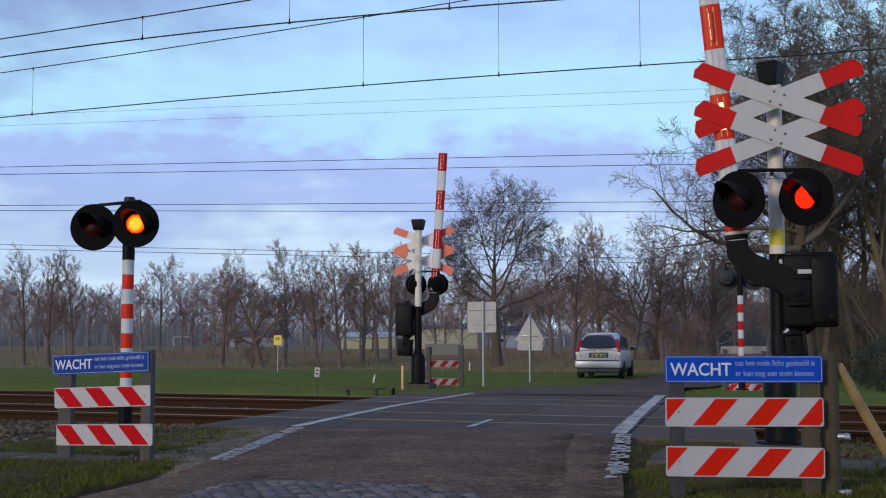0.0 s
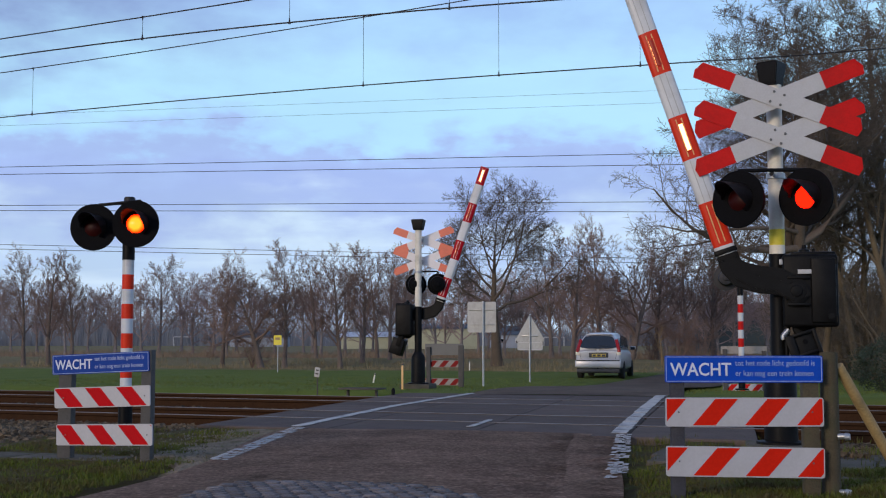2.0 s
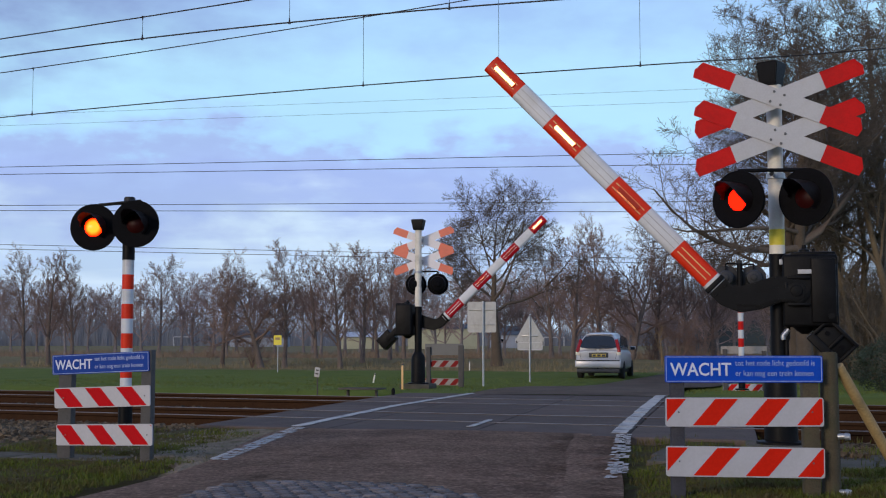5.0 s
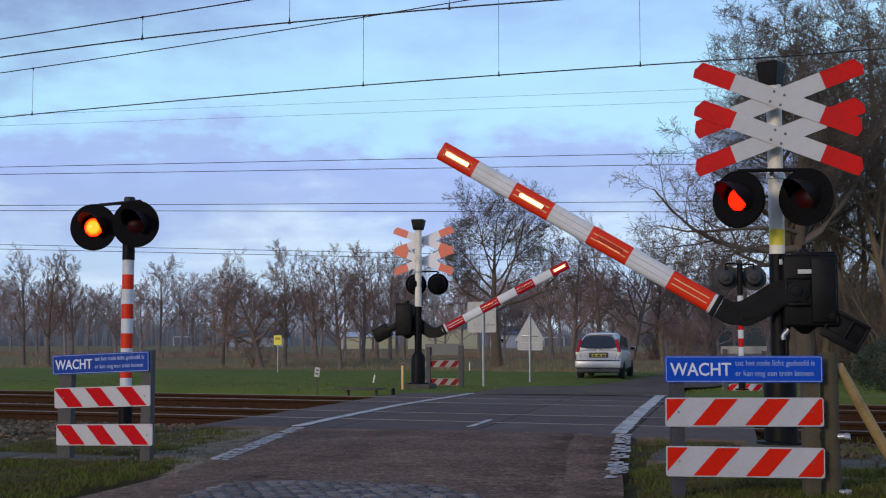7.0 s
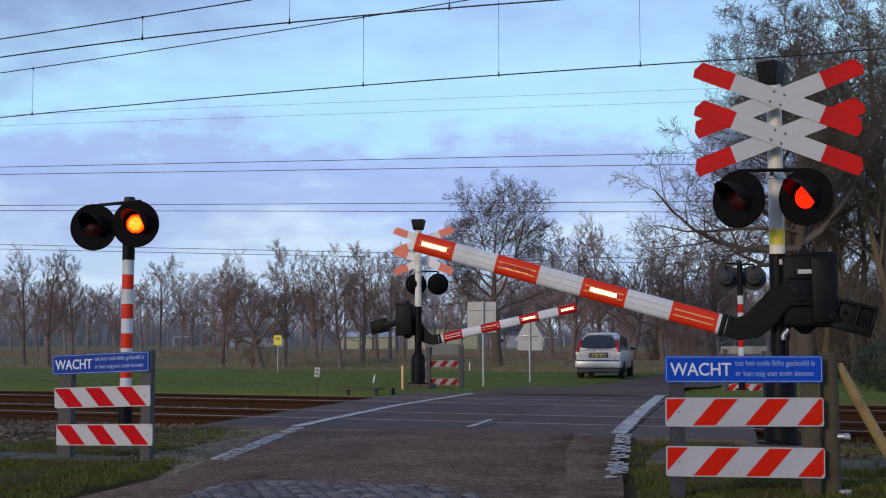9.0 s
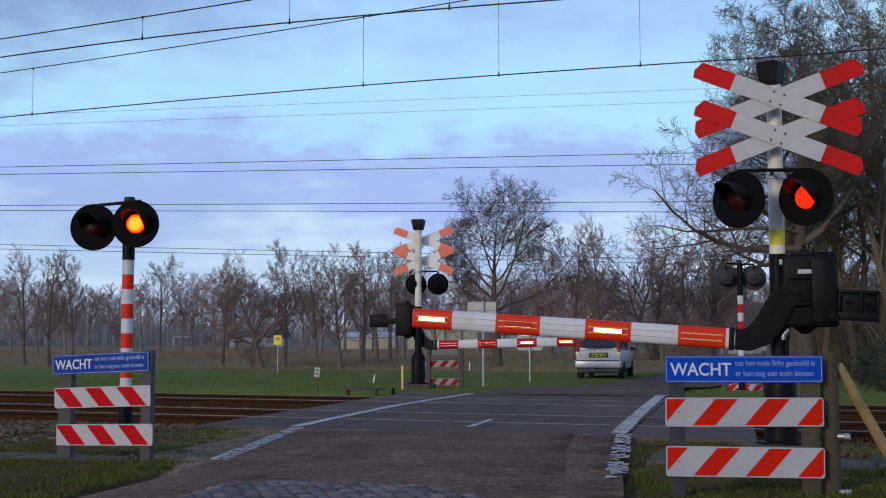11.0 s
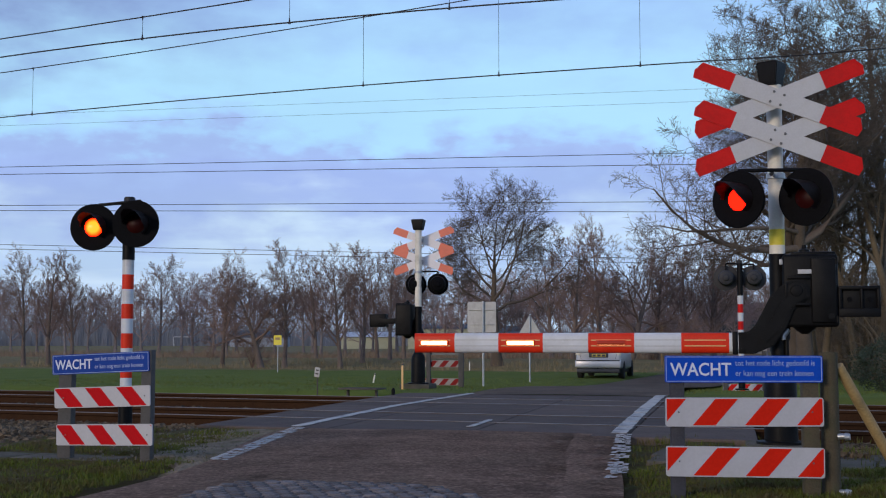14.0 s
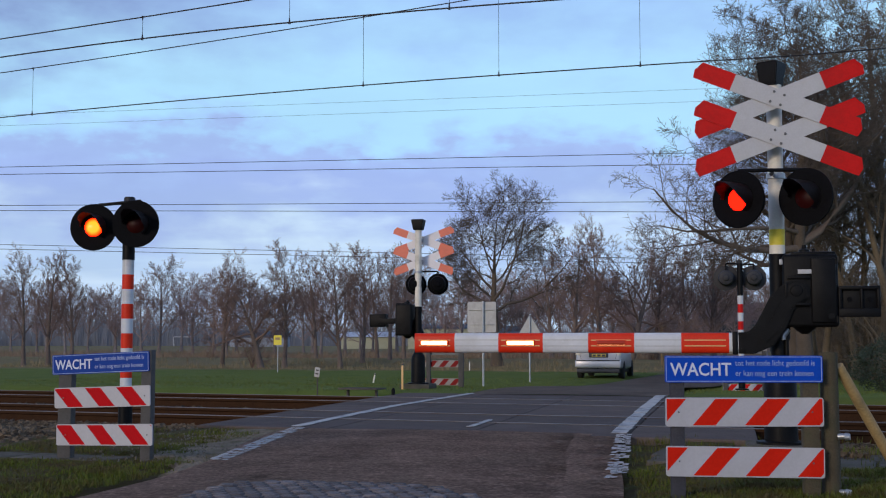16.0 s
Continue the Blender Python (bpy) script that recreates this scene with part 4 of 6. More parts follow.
def warning_fence(m, label, length, sign, boards, lean, period, posts, tilt=0.0, phase=0.0, written=True, both=False, sign_mat=None, board_mats=None, slide=0.0):
    white, red = board_mats or (M_BOARD_WHITE, M_BOARD_RED)
    root = thing("warning_fence", m, label, "warning fence", "warning fences")
    sz, sh, sl = sign
    panel = part("sign_panel", sheet(rounded(sl, sh, 0.012), 0.012), sign_mat or M_BLUE, root, "blue sign panel" if written else "grey sign back", at=pose(slide, -0.062, sz, 0, -tilt, 0))
    if written:
        edge = bmesh.new()
        for w, h, x, z in ((sl - 0.02, 0.004, 0, sh / 2 - 0.008), (sl - 0.02, 0.004, 0, -sh / 2 + 0.008), (0.004, sh - 0.02, sl / 2 - 0.008, 0), (0.004, sh - 0.02, -sl / 2 + 0.008, 0)):
            box((w, 0.001, h), (x, -0.0068, z), bm=edge)
        part("sign_border", edge, M_LETTER_SMALL, panel)
        lettering("WACHT", 0.115, M_LETTER, panel, pose(-sl * 0.465, -0.0075, -0.040), width=sl * 0.385, bold=0.0016)
        lettering("tot het rode licht gedoofd is", 0.05, M_LETTER_SMALL, panel, pose(-sl * 0.055, -0.0075, 0.022), width=sl * 0.505)
        lettering("er kan nog een trein komen", 0.05, M_LETTER_SMALL, panel, pose(-sl * 0.055, -0.0075, -0.043), width=sl * 0.495)
    for z, h, roll, dx in boards:
        b = part("board", sheet(rounded(length, h, 0.016), 0.014), white, root, "white board with slanted red fields", at=pose(dx, -0.062, z, 0, -roll, 0))
        stripes(b, length, h, 0.0, period, h * 0.80, lean, -0.0075, 0.008, red, phase)
        if both:
            stripes(b, length, h, 0.0, period, h * 0.80, -lean, 0.0075, 0.008, red, phase)
        for bx in (posts[0][0], posts[1][0]):
            part("bolt", rod((bx, -0.012, 0), (bx, 0, 0), 0.006, seg=8), M_BOLT, b)
    for x, w, d, top, mat in posts:
        part("post", box((w, d, top + 0.5), (x, -0.055 + d / 2 + 0.002, top / 2 - 0.25), 0.006), mat, root)
    return root


warning_fence(pose(0.0635, 7.838, 0, 0, 0, 13.7), "blue worded sign over two red-white striped boards on posts", 1.006, (0.793, 0.170, 1.006),
                           [(0.521, 0.182, 0, 0), (0.206, 0.190, -0.8, 0)], 1, 0.331, [(-0.420, 0.085, 0.07, 0.80, M_DARK_WOOD), (0.43, 0.10, 0.07, 0.80, M_POST_WOOD)], phase=-0.331)
warning_fence(pose(-5.155, 9.08, 0, 0, 0, -4), "smaller blue worded sign over two striped boards on grey posts", 0.93, (0.786, 0.168, 0.945),
                           [(0.503, 0.172, 2.2, 0), (0.187, 0.178, 1.4, 0.028)], -1, 0.306, [(-0.375, 0.13, 0.07, 0.74, M_GREY_WOOD), (0.415, 0.095, 0.07, 0.90, M_GREY_WOOD)], tilt=2.4, phase=-0.330, board_mats=(M_BOARD_WHITE, M_BOARD_RED_SHADED), slide=-0.023, sign_mat=M_BLUE_DULL)
warning_fence(pose(-6.815, 28.0, -0.14, 0, 0, 180), "striped warning fence with grey sign back behind the barrier post", 0.95, (0.92, 0.28, 0.95),
              [(0.57, 0.17, 0, 0), (0.13, 0.17, 0, 0)], 1, 0.285, [(-0.44, 0.13, 0.07, 1.02, M_GREY_WOOD), (0.38, 0.10, 0.07, 0.98, M_GREY_WOOD)], written=False, both=True, sign_mat=M_SIGN_BACK, board_mats=(M_OLD_WHITE, M_OLD_RED))
warning_fence(pose(0.29, 27.75, -0.14, 0, 0, 180), "striped warning fence with pale sign back beside the far mast", 0.95, (0.92, 0.17, 1.02),
              [(0.51, 0.17, 0, 0), (0.06, 0.18, 0, 0)], 1, 0.285, [(-0.44, 0.09, 0.07, 0.90, M_GREY_WOOD), (0.42, 0.10, 0.07, 0.94, M_GREY_WOOD)], written=False, both=True,
              sign_mat=M_OLD_WHITE, board_mats=(M_BOARD_WHITE, M_RED))


def build_brace():
    root = thing("braced_pole", pose(0.615, 8.03, 0), "weathered round wooden post with a slanted peeled pole", "wooden post")
    part("post", rod((0, 0, -0.4), (0, 0, 0.90), 0.062, 0.056, 18, bevel=0.008), M_POST_WOOD, root, "lichen-stained round post")
    part("brace", rod((0.062, 0.03, 0.81), (0.545, 0.45, -0.06), 0.034, 0.038, 14), M_PALE_WOOD, root, "peeled pale pole")
    for z in (0.36, 0.005):
        c = part("clamp", rod((0.045, -0.03, z), (0.10, -0.042, z + 0.004), 0.020, 0.018, 12), M_STEEL, root, "dull metal clamp")
        part("clamp_bolt", rod((0.085, -0.040, z), (0.118, -0.046, z), 0.026, 0.020, 10), M_STEEL, c)
    return root


build_brace()


# ---------------------------------------------------------------- overhead line
def line_of(points, r, seg=6):
    """A wire through points, as a thin tube."""
    verts, faces = [], []
    for p in points:
        o = len(verts)
        verts += [(p[0], p[1] + r * math.cos(2 * math.pi * i / seg), p[2] + r * math.sin(2 * math.pi * i / seg)) for i in range(seg)]
        if o:
            faces += [(o - seg + i, o - seg + (i + 1) % seg, o + (i + 1) % seg, o + i) for i in range(seg)]
    me = bpy.data.meshes.new("wire")
    me.from_pydata(verts, [], faces)
    me.materials.append(M_WIRE)
    me.shade_smooth()
    return me


def overhead_line(c, contact_z, low, x_low, drops, label, bow, mid):
    root = thing("overhead_line", pose(0, 0, 0), label, "overhead wire", "overhead lines")
    mess = lambda x: max(low + 0.0011 * (x - x_low) ** 2, contact_z + 0.12)
    cz = lambda x: contact_z - bow * min((x - mid) ** 2, 64)
    xs = [x * 1.0 for x in range(-70, 31)]
    part("contact_wire", line_of([(x, track_y(x, c), cz(x)) for x in xs], 0.0105), None, root)
    part("carrier_wire", line_of([(x, track_y(x, c), mess(x)) for x in xs], 0.0095), None, root)
    for x in drops:
        d = part("dropper", rod((x, track_y(x, c), cz(x)), (x, track_y(x, c), mess(x)), 0.0035, seg=6), M_WIRE, root)
        part("clip", rod((x, track_y(x, c), cz(x) - 0.02), (x, track_y(x, c), cz(x) + 0.07), 0.018, 0.006, seg=8), M_WIRE, d)
        part("clip", rod((x, track_y(x, c), mess(x) - 0.05), (x, track_y(x, c), mess(x) + 0.015), 0.005, 0.016, seg=8), M_WIRE, d)


overhead_line(14.7, 5.345, 5.265, -26.8, [-20.4, -15.4, -10.9, -8.17, -5.81, -3.49, -1.2], "dark contact and carrier wires over the near track", 0.0038, -6.2)
overhead_line(18.75, 5.355, 5.82, -31.7, [-24.5, -18.9, -12.92, -6.04, -3.62, -1.3, 1.3], "dark contact and carrier wires over the far track", 0.0013, -7.0)


def power_line(a, b, r, label):
    a, b = Vector(a), Vector(b)
    d = b - a
    p, q = a - d * 1.2, b + d * 1.6
    pts = [p + (q - p) * i / 24 for i in range(25)]
    tagged(part("power_line", line_of(pts, r), None), label, "power line", "power lines")


for (z0, z1) in ((18.89, 20.30), (18.13, 19.13)):
    power_line((-72.74, 105.8, z0), (-6.0, 122.0, z1), 0.034, "thin grey high voltage cable across the sky")
for (z0, z1) in ((24.3, 26.9), (23.2, 25.6)):
    power_line((-72.74, 105.8, z0), (-6.0, 122.0, z1), 0.013, "very thin grey cable high across the sky")
for (z0, z1) in ((14.91, 15.26), (14.39, 14.27)):
    power_line((-72.6, 105.8, z0), (-12.85, 120.4, z1), 0.034, "thin grey cable above the tree tops")
for (z0, z1) in ((10.89, 10.02), (10.43, 9.56)):
    power_line((-72.5, 105.8, z0), (-33.1, 115.4, z1), 0.030, "thin grey cable low over the trees")


# ---------------------------------------------------------------- road markings, setts, slabs
def paint(points, width, z, label, block=0.5, gap=0.02):
    """A worn painted line along a few points of the road, as thin blocks with uneven edges."""
    bm = bmesh.new()
    rng = random.Random(len(points) * 7 + int(width * 100))
    for (x0, y0), (x1, y1) in zip(points, points[1:]):
        y = y0
        while y < y1 - 0.05:
            e = min(y + block - gap, y1)
            lo, hi = [], []
            for i in range(7):
                yy = y + (e - y) * i / 6
                xx = x0 + (x1 - x0) * (yy - y0) / (y1 - y0)
                lo.append((xx - width / 2 + rng.uniform(-0.012, 0.012), yy))
                hi.append((xx + width / 2 + rng.uniform(-0.012, 0.012), yy))
            b2 = bmesh.new()
            sheet(lo + hi[::-1], 0.006, "XY", b2)
            bmesh.ops.translate(b2, vec=(0, 0, z), verts=b2.verts)
            merge(bm, b2)
            y += block
    return tagged(part("road_marking", bm, M_ROADPAINT), label, "road marking", kind="structure")


paint([(-4.78, 12.62), (-4.88, 17.0), (-4.66, 21.35)], 0.13, 0.018, "white edge line across the crossing panels", block=1.9, gap=0.03)
paint([(-1.15, 12.45), (-1.20, 16.5), (-1.22, 21.3)], 0.17, 0.018, "broad worn white edge line in blocks", block=0.92, gap=0.10)
paint([(-2.86, 13.0), (-2.86, 14.2)], 0.07, 0.018, "short worn white centre dash", block=1.3, gap=0.0)


def worn_edge(points, width, count, label, seed):
    """What is left of an edge line: cracked scraps of paint in short rows across it."""
    rng = random.Random(seed)
    bm = bmesh.new()
    (x0, y0), (x1, y1) = points
    slope, step = (x1 - x0) / (y1 - y0), (y1 - y0) / count
    for k in range(count):
        gone = 0.26 + 0.60 * max(noise.noise(Vector((k * 0.13, seed, 0))), 0) + 0.25 * (1 - k / count)
        for c in range(4):
            if rng.random() < gone:
                continue
            y = y0 + step * (k + 0.5)
            cx = x0 + slope * (y - y0) + width * ((c + 0.5) / 4 - 0.5) + rng.uniform(-0.006, 0.006)
            o = []
            for sx, sy in ((-1, -1), (0.1, -1.0), (1, -0.9), (1, 0.9), (-0.2, 1.0), (-1, 0.9)):
                o.append((cx + sx * width / 8 * rng.uniform(0.70, 1.5), y + sy * step / 2 * rng.uniform(0.7, 1.6) + 0.02 * (c % 2)))
            b2 = bmesh.new()
            sheet(o, 0.0016, "XY", b2)
            bmesh.ops.translate(b2, vec=(0, 0, road_z(y) + 0.0115), verts=b2.verts)
            merge(bm, b2)
    tagged(part("worn_marking", bm, M_OLDPAINT), label, "road marking", kind="stuff")


worn_edge([(-4.05, 8.9), (-4.70, 12.45)], 0.15, 46, "flaked remains of a white edge line on asphalt", 3)
worn_edge([(-0.80, 8.4), (-1.09, 12.35)], 0.15, 52, "flaked remains of a white edge line by the verge", 5)

M_SETT = material("blue_grey_brick", (0.150, 0.126, 0.116), 0.7, spec=0.15, vary=0.35, scale=9, fine=60, bump=0.5, dirt=(0.05, 0.045, 0.042), dirt_amount=0.8, random_amount=0.45)


def build_setts():
    """A patch of clinker bricks let into the road, in stretcher rows."""
    z = lambda y: road_z(y) + 0.012
    bed = ribbon("paved_strip", steps((6.34, 7.50, 0.22)), lambda y: -3.28, lambda y: -1.12 - 1.05 * max(y - 6.58, 0), z, material("joint_sand", (0.05, 0.044, 0.042), 0.95, vary=0.3, bump=0.4),
                 "patch of dark clinker bricks across the road", "pavement", thick=0.05)
    mesh = finish(box((0.100, 0.088, 0.06), bevel=0.012, segments=1), M_SETT)
    rng = random.Random(8)
    row, y = 0, 6.42
    while y < 7.74:
        x = -3.20 + (0.055 if row % 2 else 0)
        while x < -1.22:
            edge = 7.47 - 0.95 * max(x + 2.0, 0) - 0.25 * max(-2.95 - x, 0) / 0.3
            if y < edge:
                part("brick", mesh, None, bed, at=pose(x, y, -0.008 + 0.012 + 0.02 * (1 - ((x + 2.25) / 1.6) ** 2) + rng.uniform(-0.004, 0.004), rng.uniform(-1.5, 1.5), rng.uniform(-1.5, 1.5), rng.uniform(-1, 1)))
            x += 0.110
        y += 0.098
        row += 1


build_setts()


def build_slabs():
    """Concrete paving slabs beside the barrier post and a duct cover along the line."""
    path = thing("slab_path", pose(0, 0, 0), "mossy grey concrete slabs beside the barrier post", "paving", kind="structure")
    mesh = finish(box((0.58, 0.58, 0.07), bevel=0.012, segments=1), M_CONCRETE)
    rng = random.Random(2)
    for i in range(9):
        for j in range(4):
            x, y = -0.38 + i * 0.60, 9.75 + j * 0.60
            if abs(x - 0.41) < 0.5 and abs(y - 11.63) < 0.5 or (i < 2 and j < 2):
                continue
            part("slab", mesh, None, path, at=pose(x, track_y(x + 3.8 - 0.4, y), -0.046 + rng.uniform(-0.005, 0.005), rng.uniform(-0.8, 0.8), rng.uniform(-0.8, 0.8), -6.3))
    duct = thing("duct_cover", pose(0, 0, 0), "flush concrete cable duct covers along the line", "cable duct", kind="structure")
    mesh2 = finish(box((0.98, 0.42, 0.08), bevel=0.012, segments=1), M_CONCRETE)
    for i in range(13):
        x = -17.5 + i
        part("cover", mesh2, None, duct, at=pose(x, track_y(x, 8.95), -0.055 + rng.uniform(-0.006, 0.006), 0, 0, -6.3 + rng.uniform(-0.5, 0.5)))
    mesh_edge = finish(box((0.58, 0.58, 0.07), bevel=0.012, segments=1), material("worn_concrete", (0.20, 0.168, 0.128), 0.92, vary=0.3, scale=5, fine=80, bump=0.4, dirt=(0.10, 0.085, 0.045), dirt_amount=0.8, spec=0.06))
    kerb = thing("ramp_slab", pose(0, 0, 0), "concrete edge slabs between road and track bed", "paving", kind="structure")
    for i in range(7):
        y = 9.7 + 0.42 * i
        part("slab", mesh_edge, None, kerb, at=pose(road_left(y) - 0.52, y, -0.058 + rng.uniform(-0.006, 0.006), 0, -1.0, 8 + rng.uniform(-2, 2)))


build_slabs()


def build_shoulder():
    """A strip of trodden soil and grit between the road's edge and the bed of the track."""
    soil = material("gritty_soil", (0.215, 0.168, 0.115), 0.95, spec=0.05, vary=0.45, scale=5, fine=45, bump=1.0, dirt=(0.110, 0.095, 0.042), dirt_amount=0.8)
    bm, rows = bmesh.new(), []
    for j in range(60):
        y = 8.2 + 4.3 * j / 59
        wide = 0.30 + 1.0 * smooth(8.6, 10.4, y) + 0.15 * noise.noise(Vector((y * 1.7, 0, 5)))
        rows.append([bm.verts.new((road_left(y) + 0.05 - wide * i / 12, y, -0.012 - 0.035 * (i / 12) ** 2 + 0.016 * noise.noise(Vector((i * 0.5, y * 4, 2))) * (i > 0) - (0.06 if i == 12 or j == 0 else 0))) for i in range(13)])
    for p, q in zip(rows, rows[1:]):
        for i in range(12):
            bm.faces.new((p[i], p[i + 1], q[i + 1], q[i]))
    tagged(part("road_shoulder", bm, soil), "trodden gritty soil strip along the road's edge", "shoulder", kind="structure")
    rng = random.Random(31)
    verts, faces = [], []
    for _ in range(420):
        y = rng.uniform(8.9, 12.4)
        x = road_left(y) - rng.random() ** 1.4 * 1.3
        r = rng.uniform(0.005, 0.016)
        o = len(verts)
        ring = [(r * rng.uniform(0.7, 1.2) * math.cos(a), r * rng.uniform(0.7, 1.2) * math.sin(a)) for a in (0.3, 1.5, 2.8, 4.0, 5.2)]
        verts += [(x + a, y + b, -0.03) for a, b in ring] + [(x + a * 0.6, y + b * 0.6, -0.012 + r * 0.6) for a, b in ring]
        faces += [(o + i, o + (i + 1) % 5, o + 5 + (i + 1) % 5, o + 5 + i) for i in range(5)] + [tuple(o + 5 + i for i in range(5))]
    me = bpy.data.meshes.new("pebbles")
    me.from_pydata(verts, [], faces)
    me.materials.append(material("pebble", (0.145, 0.125, 0.095), 0.9, vary=0.4, scale=20, bump=0.2))
    tagged(new("pebbles", me), "scattered pale pebbles on the road's shoulder", "pebbles", kind="stuff")


build_shoulder()
# ---------------------------------------------------------------- parked car
def build_car():
    root = thing("car", pose(-4.40, 40.4, -0.31, 0, 0, -1.5), "silver compact people carrier parked on the grass verge", "car")
    silver = material("silver_paint", (0.54, 0.54, 0.57), 0.36, 0.3, vary=0.05, scale=3, bump=0.0, coat=0.4)
    glass = material("dark_glass", (0.020, 0.026, 0.036), 0.12, vary=0.2, bump=0.0, spec=0.5)
    red = material("tail_red", (0.30, 0.01, 0.012), 0.2, vary=0.2, bump=0.0)
    plast = material("grey_plastic", (0.05, 0.05, 0.055), 0.6, vary=0.2)
    tyre_m = material("tyre", (0.014, 0.014, 0.014), 0.85, vary=0.3)

    def loft(stations):
        """Cross sections (y, half width low, half width high, z low, z high), rounded at the corners."""
        bm, rings = bmesh.new(), []
        for y, wl_, wh, zl, zh in stations:
            ring = []
            for i in range(24):
                a = 2 * math.pi * i / 24
                c, s = math.cos(a), math.sin(a)
                u, v = abs(c) ** 0.35 * (1 if c > 0 else -1), abs(s) ** 0.35 * (1 if s > 0 else -1)
                w = wl_ + (wh - wl_) * (v + 1) / 2
                ring.append(bm.verts.new((u * w, y, zl + (zh - zl) * (v + 1) / 2)))
            rings.append(ring)
        for p, q in zip(rings, rings[1:]):
            for i in range(24):
                bm.faces.new((p[i], p[(i + 1) % 24], q[(i + 1) % 24], q[i]))
        bm.faces.new(rings[0]), bm.faces.new(rings[-1])
        return bm

    part("body", loft([(0.02, 0.70, 0.70, 0.44, 0.96), (0.08, 0.77, 0.75, 0.34, 1.02), (0.5, 0.81, 0.78, 0.30, 1.03), (2.0, 0.82, 0.78, 0.28, 1.02), (3.3, 0.81, 0.76, 0.28, 0.98), (4.0, 0.77, 0.66, 0.28, 0.80), (4.25, 0.66, 0.56, 0.32, 0.66)]), silver, root, "silver painted body")
    cabin = part("cabin", loft([(0.08, 0.75, 0.69, 0.92, 1.08), (0.20, 0.755, 0.62, 0.95, 1.34), (0.36, 0.755, 0.535, 0.95, 1.51), (0.60, 0.755, 0.50, 0.95, 1.57), (1.2, 0.755, 0.52, 0.95, 1.60), (1.8, 0.755, 0.53, 0.95, 1.60), (2.5, 0.755, 0.52, 0.95, 1.50), (3.35, 0.72, 0.60, 0.92, 1.02)]), silver, root)
    back = part("rear_window", sheet([(-0.62, 0.01), (-0.40, -0.035), (0.40, -0.035), (0.62, 0.01), (0.53, 0.33), (0.45, 0.43), (0.25, 0.455), (-0.25, 0.455), (-0.45, 0.43), (-0.53, 0.33)], 0.02, bevel=0.006), glass, cabin, "dark rear window", at=pose(0, 0.030, 1.08, -29))
    part("tailgate_seam", rod((-0.66, 0.015, 0.98), (-0.58, 0.015, 0.68), 0.006, seg=6, bm=rod((0.66, 0.015, 0.98), (0.58, 0.015, 0.68), 0.006, seg=6)), plast, root)
    part("undertray", box((1.40, 3.6, 0.10), (0, 2.1, 0.25), 0.03), tyre_m, root, "dark underside")
    part("wiper", rod((0.0, -0.02, 0.02), (0.32, -0.02, 0.06), 0.010, seg=6), plast, back)
    part("roof_spoiler", box((0.90, 0.16, 0.035), (0, 0.33, 1.53), 0.016), silver, cabin)
    for s in (-1, 1):
        part("side_window", sheet([(0.55, 1.06), (2.9, 1.06), (2.4, 1.42), (0.70, 1.50)], 0.02, bevel=0.004), glass, cabin, "dark side windows", at=Matrix.Translation((s * 0.690, 0, 0)) @ pose(0, 0, 0, 0, -s * 0, 90))
        part("tail_light", box((0.12, 0.10, 0.50), (s * 0.665, 0.115, 1.13), 0.035, turn=pose(0, 0, 0, -22, s * -15, 0)), red, root, "tall red tail light")
        part("lamp_foot", box((0.15, 0.06, 0.12), (s * 0.700, 0.030, 0.88), 0.02), M_CREAM, root, "pale reversing lamp")
        m_ = part("mirror", box((0.20, 0.10, 0.14), (s * 0.91, 2.55, 1.05), 0.03), silver, root)
        part("mirror_glass", box((0.16, 0.01, 0.11), (s * 0.91, 2.495, 1.05), 0.002), glass, m_)
        part("reflector", box((0.16, 0.02, 0.05), (s * 0.62, -0.035, 0.46), 0.006), red, root)
        for y in (0.78, 3.35):
            w = part("wheel", lathe([(0.20, -0.09), (0.29, -0.095), (0.315, -0.06), (0.315, 0.06), (0.29, 0.095), (0.20, 0.09)], 28, "Y"), tyre_m, root, "black tyre", at=pose(s * 0.71, y, 0.315, 0, 0, 90))
            part("rim", lathe([(0.06, -0.075), (0.19, -0.085), (0.20, -0.06), (0.20, 0.06), (0.19, 0.085), (0.06, 0.075)], 20, "Y"), M_STEEL, w, "silver rim")
    bump = part("bumper", box((1.58, 0.24, 0.28), (0, 0.03, 0.52), 0.07, segments=3), silver, root, "silver rear bumper")
    part("bumper_strip", box((1.50, 0.03, 0.035), (0, -0.090, 0.64), 0.01), plast, bump)
    part("valance", box((1.46, 0.20, 0.14), (0, 0.05, 0.29), 0.04), plast, bump)
    part("tow_ball", rod((0, -0.10, 0.38), (0, 0.05, 0.34), 0.022, seg=8), plast, bump)
    hatch = part("tailgate_recess", box((0.66, 0.02, 0.16), (0.02, 0.0, 0.82), 0.01), plast, root)
    plate = part("number_plate", box((0.48, 0.012, 0.10), (0.03, -0.016, 0.815), 0.004), material("plate_yellow", (0.55, 0.41, 0.09), 0.5, vary=0.1, bump=0.0), hatch, "yellow number plate with dark bars")
    for k in (-0.16, 0.0, 0.16):
        part("bar", box((0.11, 0.004, 0.065), (0.03 + k, -0.024, 0.81)), plast, plate)
    part("chrome_strip", box((0.56, 0.025, 0.03), (0.02, -0.012, 0.915), 0.008), M_STEEL, hatch)
    part("badge", lathe([(0.045, -0.02), (0.045, 0.0)], 16, "Y"), M_STEEL, root, at=pose(0.0, 0.03, 1.0))
    return root


build_car()


# ---------------------------------------------------------------- signs and small things beyond the tracks
def round_pole(root, h, r=0.03, mat=None):
    return part("pole", rod((0, 0, -0.3), (0, 0, h), r, seg=14), mat or M_STEEL, root)


